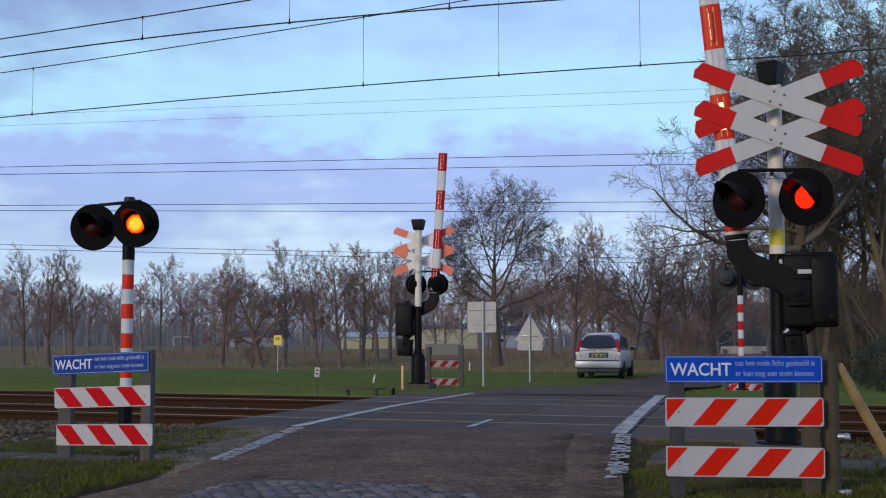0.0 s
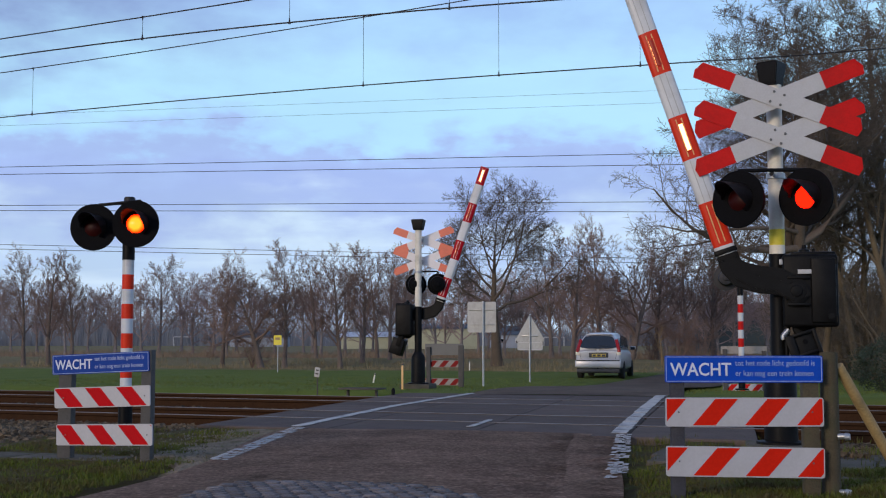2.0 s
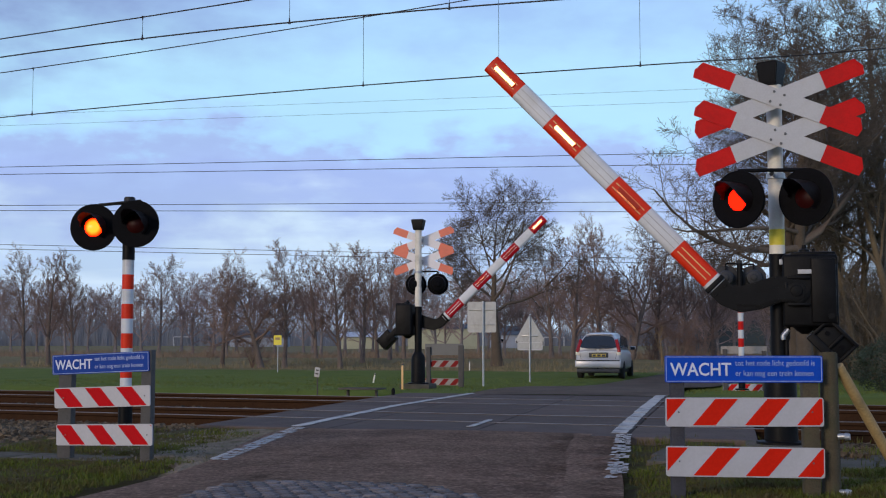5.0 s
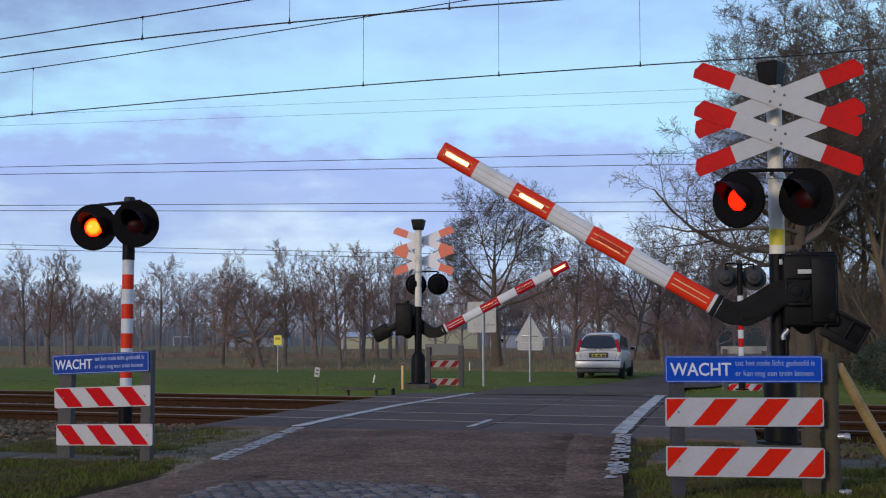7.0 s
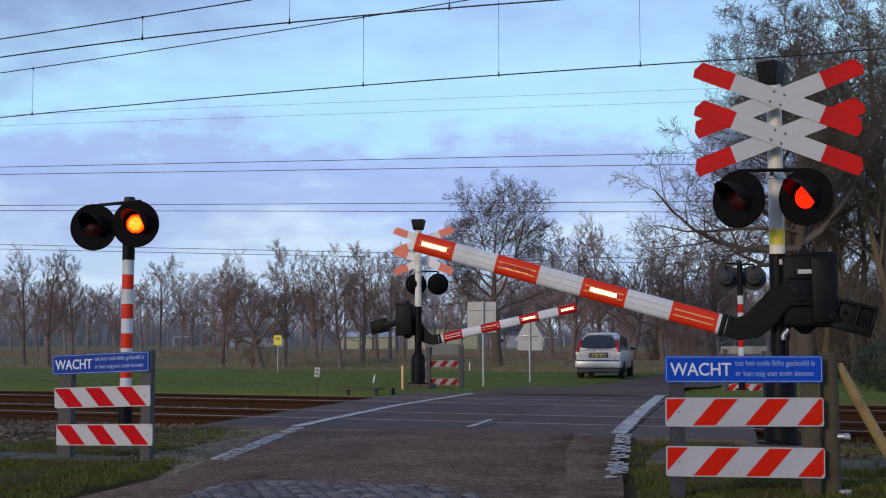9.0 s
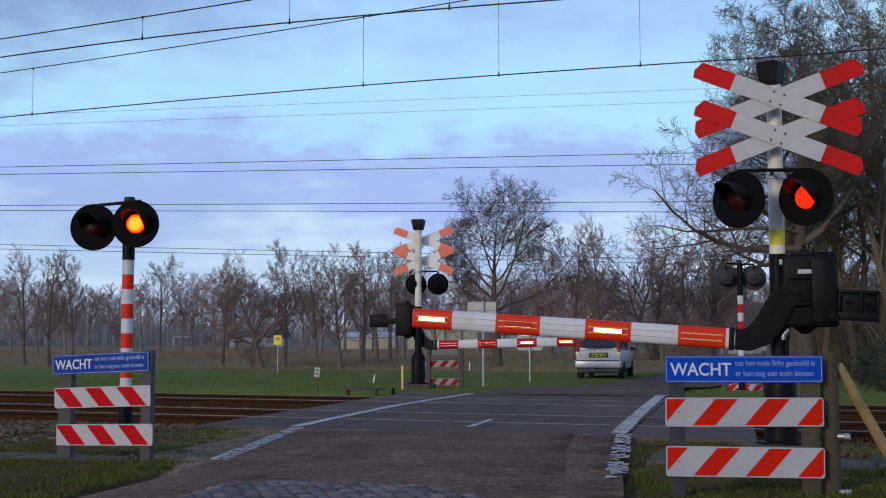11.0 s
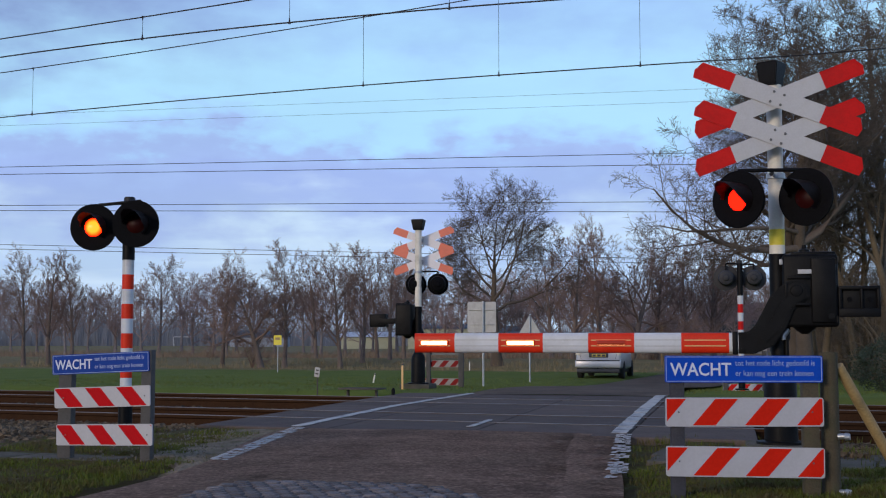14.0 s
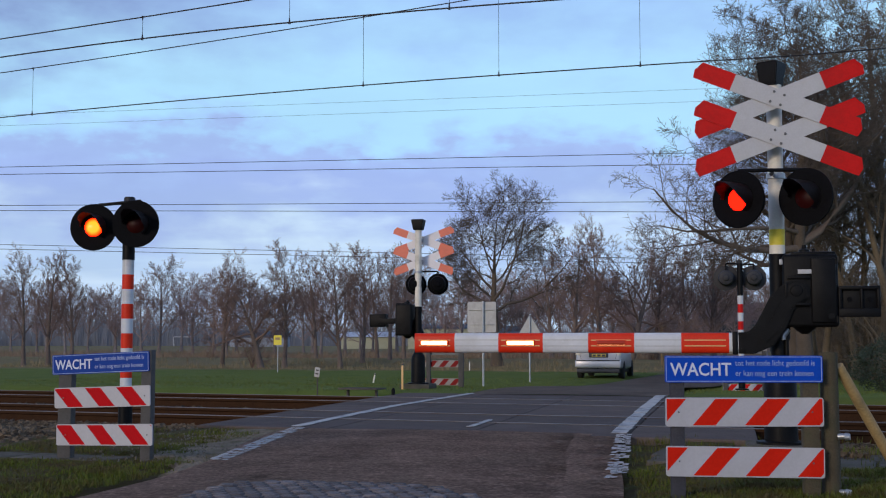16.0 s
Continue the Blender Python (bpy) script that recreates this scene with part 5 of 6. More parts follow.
sq = thing("road_sign", pose(-6.57, 31.6, -0.22), "back of a square grey metal road sign on a pole", "road sign", "road signs")
round_pole(sq, 2.30)
b = part("sign_plate", sheet(rounded(0.80, 0.84, 0.05), 0.02), M_GREYMETAL, sq, "bare grey sheet back", at=pose(-0.05, 0.05, 1.86))
for z in (-0.2, 0.2):
    part("rail", box((0.7, 0.03, 0.03), (0, -0.022, z), 0.005), M_GREYMETAL, b)

tri = thing("road_sign", pose(-6.12, 36.6, -0.27), "back of a triangular warning sign with a small plate", "road sign", "road signs")
round_pole(tri, 2.03)
t_o = []
for k in range(3):
    a = radians(90 + 120 * k)
    for da in (5, -5):
        t_o.append((0.50 * math.cos(a + radians(-da)), 0.50 * math.sin(a + radians(-da))))
b = part("sign_plate", sheet(t_o, 0.02), M_GREYMETAL, tri, "bare grey triangular back", at=pose(0, 0.05, 1.52))
part("rail", box((0.5, 0.03, 0.04), (0, -0.025, -0.1), 0.005), M_STEEL, b)
b = part("sub_plate", sheet(rounded(0.80, 0.26, 0.02), 0.02), M_GREYMETAL, tri, "grey plate with a white rim", at=pose(0, 0.05, 1.10))
rim = bmesh.new()
for w, h, x, z in ((0.80, 0.03, 0, 0.115), (0.80, 0.03, 0, -0.115), (0.03, 0.26, 0.385, 0), (0.03, 0.26, -0.385, 0)):
    box((w, 0.01, h), (x, -0.014, z), bm=rim)
part("rim", rim, M_WHITE, b)

km = thing("distance_post", pose(-8.03, 22.35, -0.10), "small white distance board with dark bars on a thin post", "sign post")
round_pole(km, 0.55, 0.014, M_CONCRETE)
b = part("board", sheet(rounded(0.105, 0.19, 0.012), 0.012), M_GREYMETAL, km, at=pose(0, -0.02, 0.46, 0, 7, 0))
for z in (0.04, -0.03):
    part("bar", box((0.06, 0.003, 0.028), (0, -0.0075, z)), M_GREY_WOOD, b)

ye = thing("marker_sign", pose(-18.0, 45.3, -0.33), "yellow square marker plate on a thin grey pole", "sign post")
round_pole(ye, 1.30, 0.022, M_GREYMETAL)
b = part("plate", sheet(rounded(0.34, 0.40, 0.02), 0.015), M_YELLOW, ye, at=pose(0, -0.03, 1.36))
part("bar", box((0.20, 0.003, 0.10), (0, -0.009, 0.06)), M_PALE_WOOD, b)

for x, y, h, lean, mat, label in ((-6.70, 23.9, 0.55, 0, M_STRIPE, "short yellow-brown stake in the grass"), (-10.6, 34.5, 0.30, 12, M_CREAM, "leaning white stake in the meadow"),
                                  (-11.0, 50.0, 0.40, 0, M_CREAM, "short pale marker post")):
    st = thing("stake", pose(x, y, ground_z(x, y), 0, lean, 0), label, "stake", "stakes")
    part("shaft", box((0.042, 0.042, h + 0.3), (0, 0, h / 2 - 0.15), 0.008), mat, st)
    part("tip", box((0.044, 0.044, 0.05), (0, 0, h - 0.03), 0.006), M_GREY_WOOD, st)

pit = thing("cable_box", pose(-6.95, 21.9, -0.18, 0, 0, -6), "low grey lid on short legs beside the track", "cable box")
part("lid", box((0.80, 0.5, 0.03), (0, 0, 0.24), 0.006), M_CONCRETE, pit)
for sx in (-0.3, 0.3):
    part("leg", box((0.045, 0.06, 0.36), (sx, 0, 0.03), 0.005), M_GREY_WOOD, pit)
stub = thing("marker_stub", pose(-5.95, 20.6, -0.25), "short black marker post at the crossing edge", "marker post")
part("post", rod((0, 0, -0.1), (0, 0, 0.36), 0.035, seg=12, bevel=0.006), M_BLACK, stub)
part("cap", rod((0, 0, 0.36), (0, 0, 0.38), 0.03, 0.02, seg=12), M_BLACK, stub)

mg = thing("track_device", pose(-15.0, 20.8, -0.20, 0, 0, -6.3), "low dark steel track device beside the rail", "track device")
part("plate", box((1.1, 0.35, 0.08), (0, 0, 0.16), 0.015), M_BLACK, mg)
part("cover", box((0.25, 0.25, 0.10), (0.25, 0, 0.24), 0.02), M_BLACK, mg)
part("frame", box((0.9, 0.28, 0.16), (0, 0, 0.06), 0.01), M_RAIL, mg)


def goal(m, w, h, label):
    root = thing("football_goal", m, label, "goal", "football goals")
    for s in (-1, 1):
        part("post", rod((s * w / 2, 0, -0.9), (s * w / 2, 0, h), 0.10, seg=10), M_WHITE, root)
        part("stay", rod((s * w / 2, 0, h), (s * w / 2, 1.6, -0.7), 0.03, seg=6), M_WHITE, root)
    part("crossbar", rod((-w / 2, 0, h), (w / 2, 0, h), 0.10, seg=10), M_WHITE, root)


def at_depth(u, depth):
    """A place at a bearing u (sideways per metre of depth) and a depth before the camera's stand."""
    a = radians(13.7)
    return u * depth * math.cos(a) - depth * math.sin(a), u * depth * math.sin(a) + depth * math.cos(a)


gx, gy = at_depth(-0.2207, 330)
goal(pose(gx, gy, 0.32, 0, 0, 13.7), 5.2, 2.0, "far white football goal on the sports field")
gx, gy = at_depth(0.0942, 330)
goal(pose(gx, gy, 0.30, 0, 0, 13.7), 5.6, 1.9, "second far white football goal on the sports field")


# ---------------------------------------------------------------- far buildings
def building(u, depth, w, d, h, roof_h, wall, roof, label, windows, turn=13.7, z0=-0.1):
    x, y = at_depth(u, depth)
    root = thing("farm_building", pose(x, y, z0, 0, 0, turn), label, "building", "far buildings")
    part("wall", box((w, d, h + 1), (0, 0, h / 2 - 0.5), 0.02), wall, root)
    o = [(-d / 2 - 0.4, h), (d / 2 + 0.4, h), (0, h + roof_h)]
    bm = bmesh.new()
    lo = [bm.verts.new((-w / 2 - 0.3, p, z)) for p, z in o]
    hi = [bm.verts.new((w / 2 + 0.3, p, z)) for p, z in o]
    for i in range(3):
        bm.faces.new((lo[i], lo[(i + 1) % 3], hi[(i + 1) % 3], hi[i]))
    bm.faces.new(lo), bm.faces.new(hi)
    part("roof", bm, roof, root)
    dark = M_BLACK_MATT
    for k in range(windows):
        wx = -w / 2 + w * (k + 0.5) / windows
        win = part("window", box((min(w / windows * 0.5, 2.0), 0.12, h * 0.38), (wx, -d / 2 - 0.02, h * 0.52), 0.02), M_WHITE, root)
        part("pane", box((min(w / windows * 0.42, 1.8), 0.04, h * 0.30), (wx, -d / 2 - 0.09, h * 0.52)), dark, win)


M_WALL_BEIGE = material("beige_wall", (0.36, 0.35, 0.24), 0.9, vary=0.12, scale=1, bump=0.1)
M_WALL_GREY = material("grey_wall", (0.27, 0.29, 0.33), 0.9, vary=0.12, scale=1, bump=0.1)
M_WALL_DARK = material("dark_cladding", (0.045, 0.060, 0.065), 0.8, vary=0.2, scale=1, bump=0.1)
M_ROOF_PALE = material("pale_roof", (0.45, 0.47, 0.50), 0.7, vary=0.12, scale=1, bump=0.1)
M_ROOF_DARK = material("dark_roof", (0.07, 0.085, 0.10), 0.8, vary=0.2, scale=1, bump=0.1)
building(-0.062, 210, 9.5, 8, 1.9, 0.9, M_WALL_BEIGE, M_ROOF_PALE, "long low beige hall with a pale roof", 0)
building(0.0, 205, 12, 8, 3.3, 0.8, M_WALL_BEIGE, M_ROOF_DARK, "flat beige hall behind the trees", 0)
building(0.056, 230, 8, 7, 2.4, 1.8, M_WALL_GREY, M_ROOF_DARK, "small grey-white house behind the trees", 2)
building(0.262, 150, 13, 9, 3.6, 2.4, M_WALL_DARK, M_ROOF_DARK, "dark green barn behind the oak", 0)
building(0.335, 155, 10, 9, 3.8, 2.4, M_WALL_DARK, M_ROOF_DARK, "dark barn with a slate roof", 0)
building(-0.155, 300, 14, 8, 2.2, 1.8, M_WALL_GREY, M_ROOF_DARK, "low grey-white house at the far wood", 3)


def build_bush():
    """A dense evergreen bush of many small leaves."""
    x, y = at_depth(0.378, 26.5)
    root = thing("evergreen_bush", pose(x, y, ground_z(x, y)), "dark evergreen bush beside the track", "bush")
    rng = random.Random(14)
    leaf = material("dark_leaf", (0.030, 0.042, 0.016), 0.6, vary=0.4, scale=12)
    stems = bmesh.new()
    for k in range(14):
        a = k * 2.4
        rod((0.1 * math.cos(a), 0.1 * math.sin(a), -0.1), (0.45 * math.cos(a), 0.45 * math.sin(a), 0.5 + 0.4 * rng.random()), 0.012, 0.005, 5, stems)
    part("stems", stems, M_POST_WOOD, root)
    verts, faces = [], []
    for _ in range(5200):
        v = Vector((rng.gauss(0, 1), rng.gauss(0, 1), rng.gauss(0, 1))).normalized() * rng.uniform(0.45, 1.0) ** 0.5
        lump = 1 + 0.35 * noise.noise(v * 2.2)
        c = Vector((v.x * 0.85 * lump, v.y * 0.7 * lump, 0.62 + v.z * 0.62 * lump))
        u = Vector((rng.gauss(0, 1), rng.gauss(0, 1), rng.gauss(0, 1))).normalized()
        w = u.orthogonal().normalized()
        o = len(verts)
        for p, q in ((-0.035, 0), (0, 0.014), (0.035, 0), (0, -0.014)):
            t = c + u * p + w * q
            verts.append((t.x, t.y, max(t.z, 0.0)))
        faces.append((o, o + 1, o + 2, o + 3))
    me = bpy.data.meshes.new("leaves")
    me.from_pydata(verts, [], faces)
    me.materials.append(leaf)
    part("leaves", me, None, root, "small dark green leaves")


build_bush()
# ---------------------------------------------------------------- bare winter trees
def bark_material(name, color, vary=0.35):
    return material(name, color, 0.95, vary=vary, scale=2.5, fine=30, bump=0.6, random_amount=0.18)


M_BARK = bark_material("oak_bark", (0.098, 0.074, 0.052))
M_TWIG = bark_material("oak_twig", (0.112, 0.086, 0.066))
M_BARK_SIDE = bark_material("roadside_bark", (0.125, 0.095, 0.058))
M_TWIG_SIDE = bark_material("roadside_twig", (0.135, 0.104, 0.070))
# Mid-distance bark and twigs: paler than the oak's, some haze put into the tone.
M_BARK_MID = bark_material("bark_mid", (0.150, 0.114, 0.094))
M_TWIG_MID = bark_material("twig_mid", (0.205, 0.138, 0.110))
# Far bark and twigs: distance haze painted in as paler, greyer base colours.
M_BARK_FAR = bark_material("bark_far_hazed", (0.175, 0.148, 0.140))
M_TWIG_FAR = bark_material("twig_far_hazed", (0.262, 0.190, 0.174))


class Grower:
    """Grows a bare tree as tapered tubes: a trunk, limbs, boughs and fine twigs."""

    def __init__(self, seed, least=0.005, limb=0.40):
        self.limb = limb
        self.dome = 0.0
        self.least = least
        self.rng = random.Random(seed)
        self.sets = {"trunk": ([], []), "crown": ([], [])}

    def tube(self, pts, radii, sides, where):
        verts, faces = self.sets[where]
        o0 = len(verts)
        for i, (p, r) in enumerate(zip(pts, radii)):
            t = (pts[min(i + 1, len(pts) - 1)] - pts[max(i - 1, 0)]).normalized()
            u = t.orthogonal().normalized()
            v = t.cross(u)
            for k in range(sides):
                a = 2 * math.pi * k / sides
                q = p + u * (r * math.cos(a)) + v * (r * math.sin(a))
                verts.append((q.x, q.y, q.z))
        for i in range(len(pts) - 1):
            for k in range(sides):
                a, b = o0 + i * sides + k, o0 + i * sides + (k + 1) % sides
                faces.append((a, b, b + sides, a + sides))

    def twig(self, p, q, r):
        """The finest shoots: a thin three-sided point."""
        verts, faces = self.sets["crown"]
        o = len(verts)
        t = (q - p).normalized()
        u = t.orthogonal().normalized()
        v = t.cross(u)
        for c, s in ((1, 0), (-0.5, 0.87), (-0.5, -0.87)):
            w = p + u * (r * c) + v * (r * s)
            verts.append((w.x, w.y, w.z))
        verts.append((q.x, q.y, q.z))
        faces.extend(((o, o + 1, o + 3), (o + 1, o + 2, o + 3), (o + 2, o, o + 3)))

    def grow(self, p, d, length, r, level, plan):
        rng = self.rng
        n_, wander, rise, kids, span, ratio, angle = plan[level]
        pts, radii = [p.copy()], [r]
        q, dd = p.copy(), d.copy()
        for i in range(n_):
            dd = (dd + Vector((rng.gauss(0, wander), rng.gauss(0, wander), rng.gauss(0, wander) + rise))).normalized()
            q = q + dd * (length / n_)
            pts.append(q.copy())
            radii.append(r * (1 - 0.82 * (i + 1) / n_) if level else r * (1 - 0.90 * (i + 1) / n_))
        if level == 0:
            radii[0] *= 1.45
            radii[1] *= 1.04
        if n_ == 1:
            self.twig(pts[0], pts[1], r)
            return
        self.tube(pts, radii, (12, 7, 5, 3, 3, 3)[level], "trunk" if level == 0 else "crown")
        if level + 1 >= len(plan):
            return
        count = max(int(round(kids * rng.uniform(0.8, 1.2))), 1)
        for k in range(count):
            f = span[0] + (span[1] - span[0]) * (k + rng.random()) / count
            x = f * n_
            i = min(int(x), n_ - 1)
            at = pts[i].lerp(pts[i + 1], x - i)
            rr = radii[i] + (radii[i + 1] - radii[i]) * (x - i)
            t = (pts[i + 1] - pts[i]).normalized()
            az = k * 2.4 + rng.uniform(-0.6, 0.6)
            u = t.orthogonal().normalized()
            side = u * math.cos(az) + t.cross(u) * math.sin(az)
            an = radians(angle * rng.uniform(0.65, 1.25))
            nd = (t * math.cos(an) + side * math.sin(an)).normalized()
            ln = length * ratio * rng.uniform(0.7, 1.2) * (1.0 - 0.45 * f if level else (1.0 - 0.35 * max(f - 0.5, 0)) * (1 - self.dome * f))
            thin = 0.8 if level else 0.9
            self.grow(at, nd, ln, max(min(rr * 0.60, r * self.limb) * thin, self.least), level + 1, plan)

    def meshes(self, bark, twig):
        out = []
        for key, mat in (("trunk", bark), ("crown", twig)):
            me = bpy.data.meshes.new(key)
            me.from_pydata(self.sets[key][0], [], self.sets[key][1])
            me.materials.append(mat)
            me.shade_smooth()
            out.append(me)
        return out


def tree_kind(seed, height, r, bark, twig, trunk=0.62, wide=0.8, first=0.35, kids=(10, 7, 7, 6), fine=0, upright=0.06, lean=(0, 0), wander=0.12, open_=52, least=0.006, dome=0.0, limb=0.40, sub=46, limbs=()):
    """limbs: further boughs (height, direction, length, radius); trunk: its share of the height; wide: limb length over trunk length; fine: twigs of a last order on each twig."""
    g_ = Grower(seed, least, limb)
    g_.dome = dome
    plan = [(8, wander * 0.45, 0.02, kids[0], (first, 1.0), wide, open_), (6, wander * 1.5, upright, kids[1], (0.18, 1.0), 0.52, sub + 2), (4, wander * 1.7, upright, kids[2], (0.15, 1.0), 0.55, sub),
            (3, 0.13, 0.03, kids[3], (0.10, 1.0), 0.75, sub), (2 if fine else 1, 0.13, 0.02, fine, (0.1, 1.0), 0.7, 40)]
    if fine:
        plan.append((1, 0.2, 0.0, 0, (0, 1), 0.5, 35))
    g_.grow(Vector((0, 0, -0.3)), Vector((lean[0], lean[1], 1)).normalized(), height * trunk, r, 0, plan)
    for z, way, length, radius in limbs:
        g_.grow(Vector((0, 0, z)), Vector(way).normalized(), length, radius, 1, plan)
    return g_.meshes(bark, twig)


def plant(meshes, m, label, group):
    root = thing("tree", m, label, "tree", group)
    part("trunk", meshes[0], None, root)
    part("crown", meshes[1], None, root, "bare twiggy branches")
    return root


# the big oak behind the barrier post, and its neighbours
oak = tree_kind(14, 15.0, 0.27, M_BARK, M_TWIG, trunk=0.68, wide=0.55, first=0.42, kids=(25, 9, 7, 6), fine=3, wander=0.11, upright=0.035, open_=60, least=0.0074, dome=0.42, limb=0.48, sub=44,
                limbs=((4.0, (-0.93, -0.25, 0.0), 5.4, 0.12), (4.1, (0.92, 0.2, 0.30), 5.0, 0.13)))
x, y = at_depth((1417 - 784) / 2080, 35)
plant(oak, pose(x, y, -0.25, 0, 0, 0), "large bare oak with long crooked limbs beside the road", "roadside trees")
x, y = at_depth((1398 - 784) / 2080, 39)
plant(oak, pose(x, y, -0.25, 0, 0, -90) @ Matrix.Scale(0.98, 4), "large bare oak with a dense twiggy crown beside the road", "roadside trees")
side = tree_kind(12, 13.5, 0.20, M_BARK_SIDE, M_TWIG_SIDE, trunk=0.78, wide=0.38, first=0.32, kids=(16, 7, 7, 7), upright=0.06, wander=0.12, least=0.0075, dome=0.30, sub=42)
for px_, dep, rz, s in ((1438, 41, 75, 0.85), (1454, 40, 200, 0.72), (1514, 39, 10, 0.70), (1530, 40, 120, 0.80), (1546, 39, 220, 0.66), (1500, 52, 330, 1.05), (1590, 36, 30, 0.85), (1470, 58, 280, 1.0), (1485, 47, 40, 0.80), (1560, 50, 160, 1.1), (1425, 62, 110, 1.0)):
    x, y = at_depth((px_ - 784) / 2080, dep)
    plant(side, pose(x, y, -0.3, 0, 0, rz) @ Matrix.Scale(s, 4), "bare roadside tree with a slim grey-brown trunk", "roadside trees")

x, y = at_depth((1570 - 784) / 2080, 44)
oak_brown = [me.copy() for me in oak]
for me, mat in zip(oak_brown, (M_BARK_SIDE, M_TWIG_SIDE)):
    me.materials[0] = mat
plant(oak_brown, pose(x, y, -0.25, 0, 0, 205) @ Matrix.Scale(1.35, 4), "large bare oak with long crooked limbs beside the road", "roadside trees")

# the single tree beside the ditch
lone = tree_kind(27, 10.2, 0.29, M_BARK, M_TWIG, trunk=0.66, wide=0.92, first=0.42, kids=(15, 9, 8, 7), fine=2, wander=0.11, least=0.0080, upright=0.05, open_=56, dome=0.42, limb=0.60, sub=42)
x, y = at_depth((880 - 784) / 2080, 58.5)
plant(lone, pose(x, y, -0.3, 0, 0, 0), "round-crowned bare tree beside the ditch", "ditch trees")

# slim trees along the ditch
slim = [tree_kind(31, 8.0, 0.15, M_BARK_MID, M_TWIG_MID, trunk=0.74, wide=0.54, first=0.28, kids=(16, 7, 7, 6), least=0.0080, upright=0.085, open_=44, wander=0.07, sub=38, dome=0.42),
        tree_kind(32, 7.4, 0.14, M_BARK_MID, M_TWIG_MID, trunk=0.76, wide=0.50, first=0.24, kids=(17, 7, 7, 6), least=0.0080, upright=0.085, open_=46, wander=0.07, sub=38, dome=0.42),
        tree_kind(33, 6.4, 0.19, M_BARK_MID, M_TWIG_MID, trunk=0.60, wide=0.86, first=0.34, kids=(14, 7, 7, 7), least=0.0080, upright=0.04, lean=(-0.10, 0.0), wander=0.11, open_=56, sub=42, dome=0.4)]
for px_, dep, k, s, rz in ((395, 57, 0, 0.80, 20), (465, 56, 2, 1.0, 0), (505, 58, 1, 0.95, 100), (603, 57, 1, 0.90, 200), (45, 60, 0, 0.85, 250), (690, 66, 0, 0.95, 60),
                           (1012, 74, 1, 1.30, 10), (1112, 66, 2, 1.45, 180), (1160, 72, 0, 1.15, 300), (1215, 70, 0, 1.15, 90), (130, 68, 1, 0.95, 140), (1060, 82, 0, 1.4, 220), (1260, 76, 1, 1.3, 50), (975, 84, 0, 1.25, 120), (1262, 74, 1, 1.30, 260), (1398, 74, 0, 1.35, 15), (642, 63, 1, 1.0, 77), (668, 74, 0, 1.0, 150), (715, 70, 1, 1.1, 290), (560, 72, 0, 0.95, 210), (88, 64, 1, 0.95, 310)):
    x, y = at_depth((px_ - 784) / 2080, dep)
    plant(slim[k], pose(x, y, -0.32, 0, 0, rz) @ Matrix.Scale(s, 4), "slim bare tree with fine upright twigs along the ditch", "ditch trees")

# a broken pale stump beside the road's bend
M_STUB = bark_material("peeled_bark", (0.23, 0.160, 0.085))
stub_tree = tree_kind(52, 2.4, 0.085, M_STUB, M_STUB, trunk=0.85, wide=0.42, first=0.45, kids=(5, 3, 2, 2), least=0.010, upright=0.16, open_=36, wander=0.16)
x, y = at_depth((1171 - 784) / 2080, 58)
plant(stub_tree, pose(x, y, -0.32, 0, 0, 60), "small broken tree with pale peeled bark", "ditch trees")

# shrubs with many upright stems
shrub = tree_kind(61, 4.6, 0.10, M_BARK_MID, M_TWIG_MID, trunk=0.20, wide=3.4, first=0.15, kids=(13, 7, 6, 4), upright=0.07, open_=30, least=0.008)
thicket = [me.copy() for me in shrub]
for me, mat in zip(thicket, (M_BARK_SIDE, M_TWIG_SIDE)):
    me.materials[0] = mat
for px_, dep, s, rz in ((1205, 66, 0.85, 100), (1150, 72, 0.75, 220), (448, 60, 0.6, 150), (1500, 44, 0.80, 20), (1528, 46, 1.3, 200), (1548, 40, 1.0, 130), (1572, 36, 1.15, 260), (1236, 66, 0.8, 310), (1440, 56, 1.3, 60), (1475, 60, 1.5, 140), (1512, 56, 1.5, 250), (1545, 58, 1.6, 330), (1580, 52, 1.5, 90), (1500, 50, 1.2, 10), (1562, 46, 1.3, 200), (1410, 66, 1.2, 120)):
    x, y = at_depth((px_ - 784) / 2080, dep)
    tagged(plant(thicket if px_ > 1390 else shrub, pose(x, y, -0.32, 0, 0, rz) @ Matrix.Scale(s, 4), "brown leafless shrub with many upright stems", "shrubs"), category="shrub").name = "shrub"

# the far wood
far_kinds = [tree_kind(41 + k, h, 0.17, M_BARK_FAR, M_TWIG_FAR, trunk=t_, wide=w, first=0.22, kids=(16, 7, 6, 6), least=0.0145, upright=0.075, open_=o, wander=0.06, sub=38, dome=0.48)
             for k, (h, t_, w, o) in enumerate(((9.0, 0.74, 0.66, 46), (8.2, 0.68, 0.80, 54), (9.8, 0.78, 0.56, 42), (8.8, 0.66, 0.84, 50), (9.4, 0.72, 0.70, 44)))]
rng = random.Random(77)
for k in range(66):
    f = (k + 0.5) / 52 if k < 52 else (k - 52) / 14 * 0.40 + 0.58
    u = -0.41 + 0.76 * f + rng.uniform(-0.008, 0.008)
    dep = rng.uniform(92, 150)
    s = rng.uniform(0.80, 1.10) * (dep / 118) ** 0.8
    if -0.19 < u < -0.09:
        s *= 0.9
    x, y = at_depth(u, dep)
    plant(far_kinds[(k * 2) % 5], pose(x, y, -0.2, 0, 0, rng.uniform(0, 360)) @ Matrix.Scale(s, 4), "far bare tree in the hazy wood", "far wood")



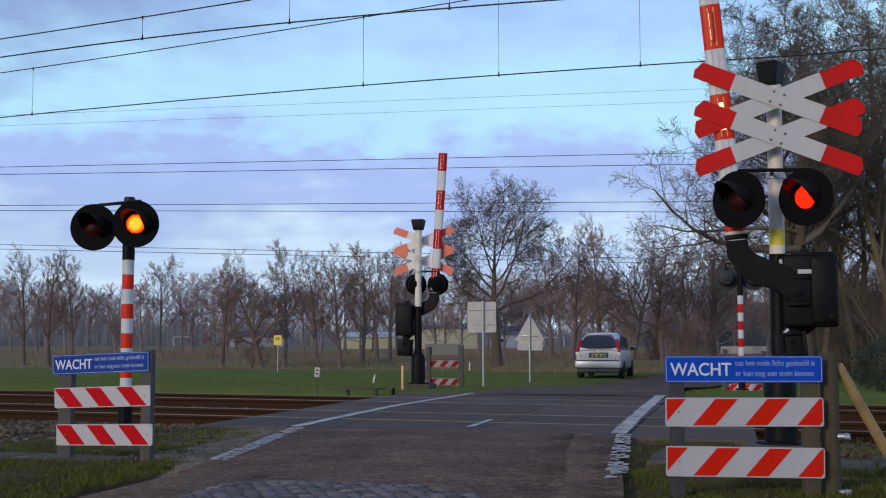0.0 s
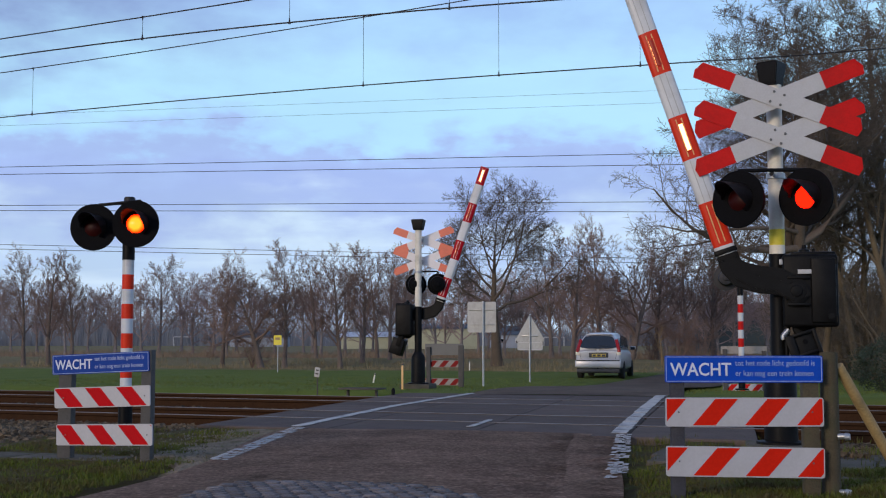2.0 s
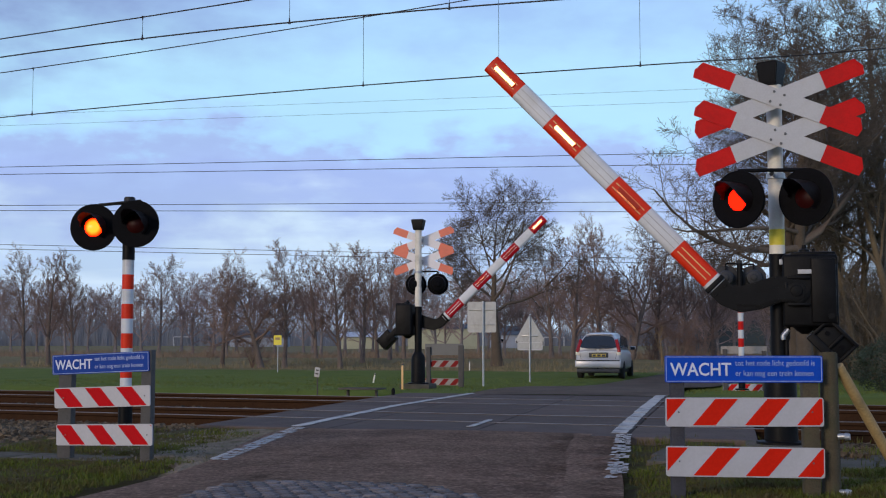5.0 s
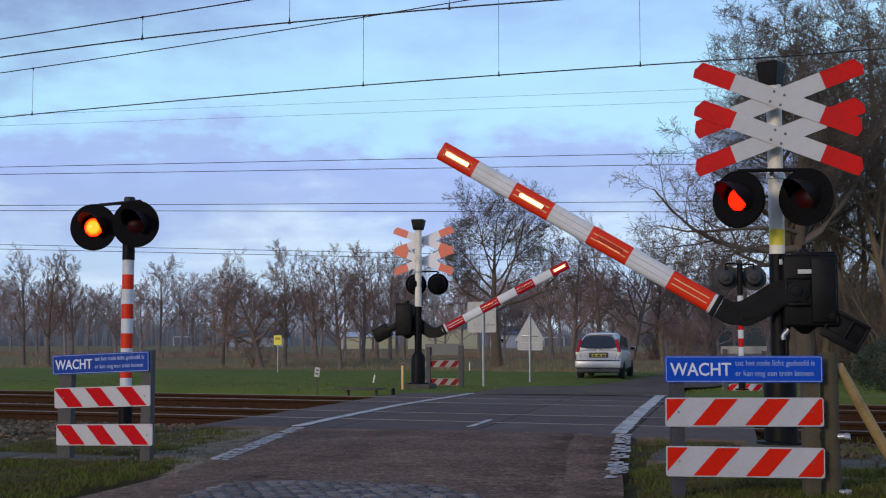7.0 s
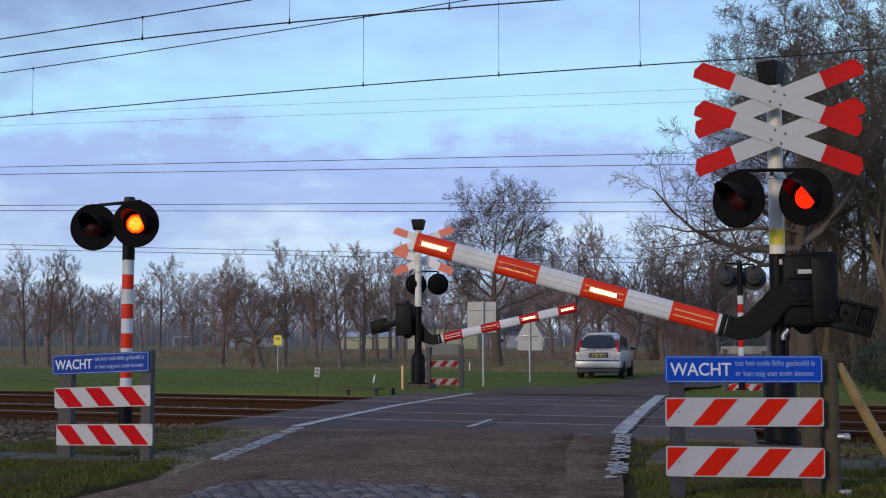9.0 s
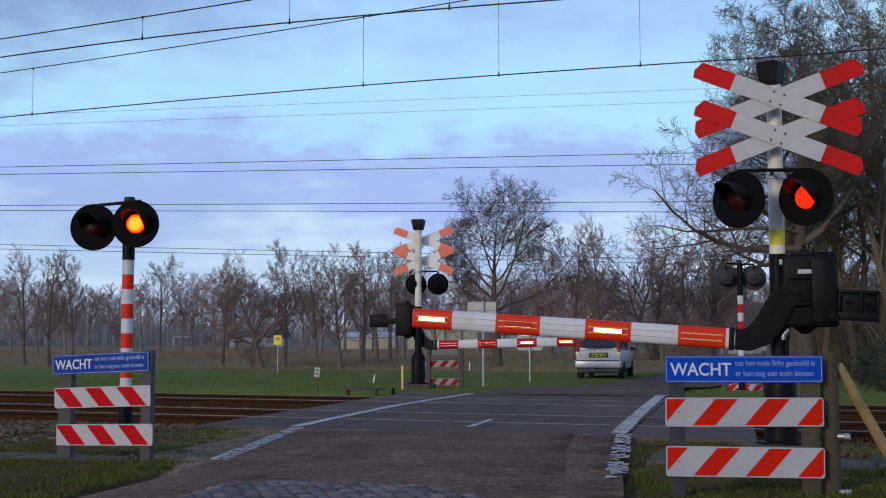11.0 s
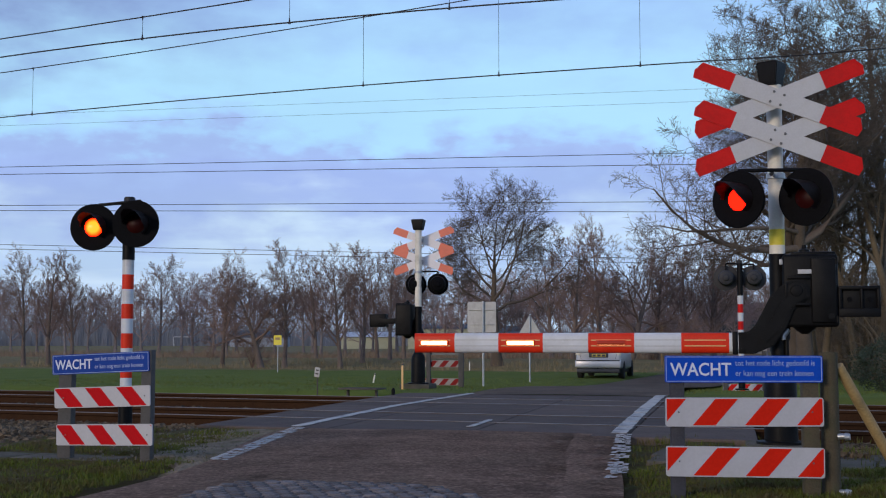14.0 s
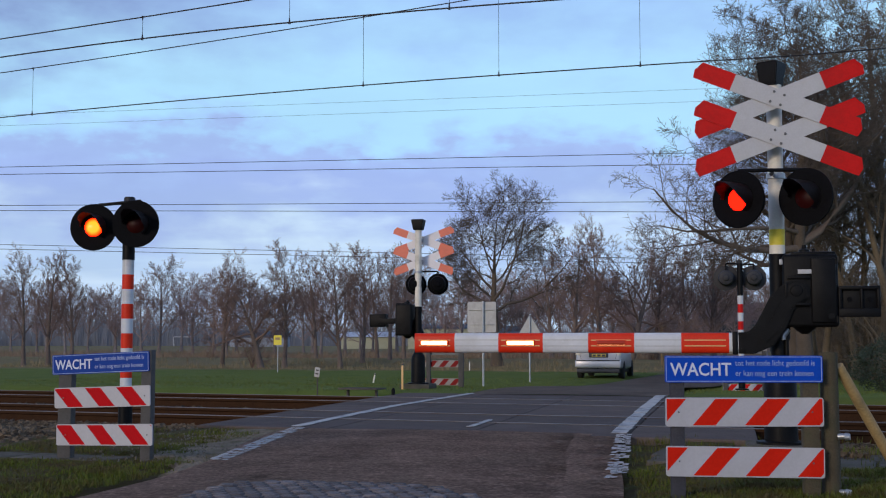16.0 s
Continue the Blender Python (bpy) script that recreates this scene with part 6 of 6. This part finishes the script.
# ---------------------------------------------------------------- reeds, grass and undergrowth
def blades(name, spots, mat, label, category):
    """Many thin upright blades, each a bent strip."""
    verts, faces = [], []
    for x, y, z, h, w, a, bend in spots:
        c, s = math.cos(a), math.sin(a)
        o = len(verts)
        bx, by = -s * bend * h, c * bend * h
        verts += [(x - c * w, y - s * w, z), (x + c * w, y + s * w, z), (x + c * w * 0.7 + bx * 0.4, y + s * w * 0.7 + by * 0.4, z + h * 0.6),
                  (x - c * w * 0.7 + bx * 0.4, y - s * w * 0.7 + by * 0.4, z + h * 0.6), (x + bx, y + by, z + h)]
        faces += [(o, o + 1, o + 2, o + 3), (o + 3, o + 2, o + 4)]
    me = bpy.data.meshes.new(name)
    me.from_pydata(verts, [], faces)
    me.materials.append(mat)
    tagged(new(name, me), label, category, kind="stuff")


def blade_material(name, colors, withered=None):
    m = bpy.data.materials.new(name)
    m.use_nodes = True
    n, l = m.node_tree.nodes, m.node_tree.links
    b = n["Principled BSDF"]
    b.inputs["Roughness"].default_value = 0.8
    b.inputs["Specular IOR Level"].default_value = 0.15
    geo, r = n.new("ShaderNodeNewGeometry"), n.new("ShaderNodeValToRGB")
    while len(r.color_ramp.elements) < len(colors):
        r.color_ramp.elements.new(0.5)
    for i, (e, c) in enumerate(zip(r.color_ramp.elements, colors)):
        e.position, e.color = i / (len(colors) - 1), (*c, 1)
    l.new(geo.outputs["Random Per Island"], r.inputs["Fac"])
    out = r.outputs["Color"]
    if withered:                                             # patches of dead grass among the green
        nz, mr, mx = n.new("ShaderNodeTexNoise"), n.new("ShaderNodeMapRange"), n.new("ShaderNodeMix")
        nz.inputs["Scale"].default_value, nz.inputs["Detail"].default_value = 2.6, 4
        mr.inputs["From Min"].default_value, mr.inputs["From Max"].default_value = 0.46, 0.62
        mr.inputs["To Max"].default_value = 0.85
        mx.data_type = "RGBA"
        mx.inputs[7].default_value = (*withered, 1)
        l.new(geo.outputs["Position"], nz.inputs["Vector"])
        l.new(nz.outputs["Fac"], mr.inputs["Value"])
        l.new(mr.outputs[0], mx.inputs[0])
        l.new(out, mx.inputs[6])
        out = mx.outputs[2]
    l.new(out, b.inputs["Base Color"])
    return m


M_REED = blade_material("dry_reed", [(0.24, 0.18, 0.10), (0.32, 0.235, 0.135), (0.17, 0.155, 0.075), (0.27, 0.20, 0.11), (0.15, 0.145, 0.065)])
M_BLADE = blade_material("grass_blade", [(0.080, 0.088, 0.014), (0.100, 0.132, 0.014), (0.120, 0.112, 0.028), (0.084, 0.118, 0.012), (0.105, 0.090, 0.030), (0.092, 0.124, 0.013)], withered=(0.088, 0.062, 0.028))
M_MEADOW = blade_material("meadow_blade", [(0.094, 0.124, 0.024), (0.124, 0.160, 0.030), (0.145, 0.150, 0.045), (0.106, 0.140, 0.026)])
# Aerial haze over the farthest wood, given as blue-grey stem colours.
M_HAZE = blade_material("haze_tinted_stems", [(0.165, 0.178, 0.205), (0.190, 0.198, 0.220), (0.175, 0.182, 0.202)])
M_BRUSH = blade_material("brush", [(0.19, 0.135, 0.088), (0.27, 0.19, 0.125), (0.21, 0.155, 0.105)])


def build_growth():
    rng = random.Random(5)
    spots = []
    for _ in range(38000):                                   # dry reeds on both banks of the ditch
        x = rng.uniform(-40, 40)
        near_bank = rng.random() < 0.5
        s = rng.gauss(49.6, 0.9) if near_bank else rng.gauss(56.5, 1.8)
        y = track_y(x, s)
        if -5.2 < x - bend(y) < -0.6:
            continue
        lump = 0.5 + 0.6 * noise.noise(Vector((x * 0.35, s * 0.2, 7))) + 0.5 * noise.noise(Vector((x * 1.1, s * 0.5, 3)))
        if lump < 0.28 + 0.2 * rng.random():
            continue
        h = (0.06 + rng.random() ** 1.8 * (0.26 if near_bank else 0.46)) * lump * 1.3
        spots.append((x, y, ground_z(x, y) - 0.03, h, rng.uniform(0.006, 0.015), rng.uniform(0, 6.28), rng.uniform(-0.5, 0.5)))
    blades("dry_reeds", spots, M_REED, "dry tan reeds and tall grass along the ditch", "reeds")
    spots = []
    for _ in range(44000):                                   # rough brown growth in front of the wood
        u, dep = rng.uniform(-0.42, 0.42), rng.uniform(70, 112)
        x, y = at_depth(u, dep)
        if -5.2 < x - bend(y) < -0.6:
            continue
        lump = 0.7 + 0.7 * noise.noise(Vector((x * 0.12, y * 0.12, 2)))
        h = (0.12 + 0.95 * rng.random() ** 1.8) * max(lump, 0.15) * (0.35 + 0.65 * smooth(70, 90, dep))
        spots.append((x, y, ground_z(x, y) - 0.05, h, rng.uniform(0.006, 0.018), rng.uniform(0, 6.28), rng.uniform(-0.8, 0.8)))
    blades("brown_undergrowth", spots, M_BRUSH, "rough brown undergrowth before the far wood", "undergrowth")
    spots = []
    for _ in range(22000):                                   # the wood beyond the sports field, its blue-grey is painted haze
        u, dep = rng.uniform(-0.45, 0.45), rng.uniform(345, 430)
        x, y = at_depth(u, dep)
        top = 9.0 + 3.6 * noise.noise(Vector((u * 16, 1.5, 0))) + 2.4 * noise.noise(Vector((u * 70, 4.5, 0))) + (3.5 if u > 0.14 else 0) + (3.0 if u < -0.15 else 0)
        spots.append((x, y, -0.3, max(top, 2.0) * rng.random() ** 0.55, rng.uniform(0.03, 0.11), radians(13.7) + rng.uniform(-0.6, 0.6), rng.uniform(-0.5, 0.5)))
    blades("hazy_wood", spots, M_HAZE, "dense winter wood in the distance, tinted blue-grey for haze", "wood")
    spots = []
    for _ in range(150000):                                  # verge grass near the camera, thick and ragged, thinning out to mud at the road
        if rng.random() < 0.55:
            x, y = rng.uniform(-9.0, -3.7), rng.uniform(6.2, 10.3)
            gap = road_left(y) - x
            if x < -5.3 and y + TRACK * (x + 3.8) > 8.70 + 0.25 * noise.noise(Vector((x * 2, y * 2, 1))):
                continue
        else:
            x, y = rng.uniform(-0.9, 2.6), rng.uniform(6.4, 9.6)
            gap = (x - road_right(y)) * 2.2
        d = noise.noise(Vector((x * 1.3, y * 1.3, 4)))
        e = noise.noise(Vector((x * 4.1, y * 4.1, 8)))
        if gap < 0.14 + 0.22 * max(d, 0) - 0.12 * e or d + 0.5 * e + min(gap, 0.7) * 0.6 + rng.uniform(-0.35, 0.35) < 0.22:
            continue
        h = rng.uniform(0.012, 0.034) * (1.0 + 0.8 * max(d, 0) + 0.8 * max(e, 0)) * (1.25 if x > -2 else 1.0)
        spots.append((x, y, ground_z(x, y) - 0.01, h, rng.uniform(0.002, 0.0048), rng.uniform(0, 6.28), rng.uniform(-1.1, 1.1)))
    for _ in range(16000):                                   # tufts between slabs, stones and the road's edge
        x = rng.choice((rng.uniform(-6.6, -4.9), rng.uniform(-0.9, 3.5)))
        y = rng.uniform(9.4, 12.4)
        d = noise.noise(Vector((x * 2.1, y * 2.1, 9)))
        if d < (-0.05 if x < -4 else 0.10) or (x < -4 and x > road_left(y) - 0.15):
            continue
        spots.append((x, y, -0.03, rng.uniform(0.02, 0.055 if x < -4 else 0.08), rng.uniform(0.002, 0.005), rng.uniform(0, 6.28), rng.uniform(-0.9, 0.9)))
    blades("grass_tufts", spots, M_BLADE, "short damp winter grass on the verges", "grass")
    spots = []
    for _ in range(24000):                                   # the meadow behind the tracks
        x, y = rng.uniform(-22, 4), rng.uniform(22.6, 40)
        if -4.9 < x - bend(y) < -0.9 or y + TRACK * (x + 3.8) < 22.4:
            continue
        spots.append((x, y, ground_z(x, y) - 0.01, rng.uniform(0.02, 0.055), rng.uniform(0.006, 0.012), rng.uniform(0, 6.28), rng.uniform(-0.9, 0.9)))
    blades("meadow_grass", spots, M_MEADOW, "green grass of the meadow behind the tracks", "grass")


build_growth()
motions()
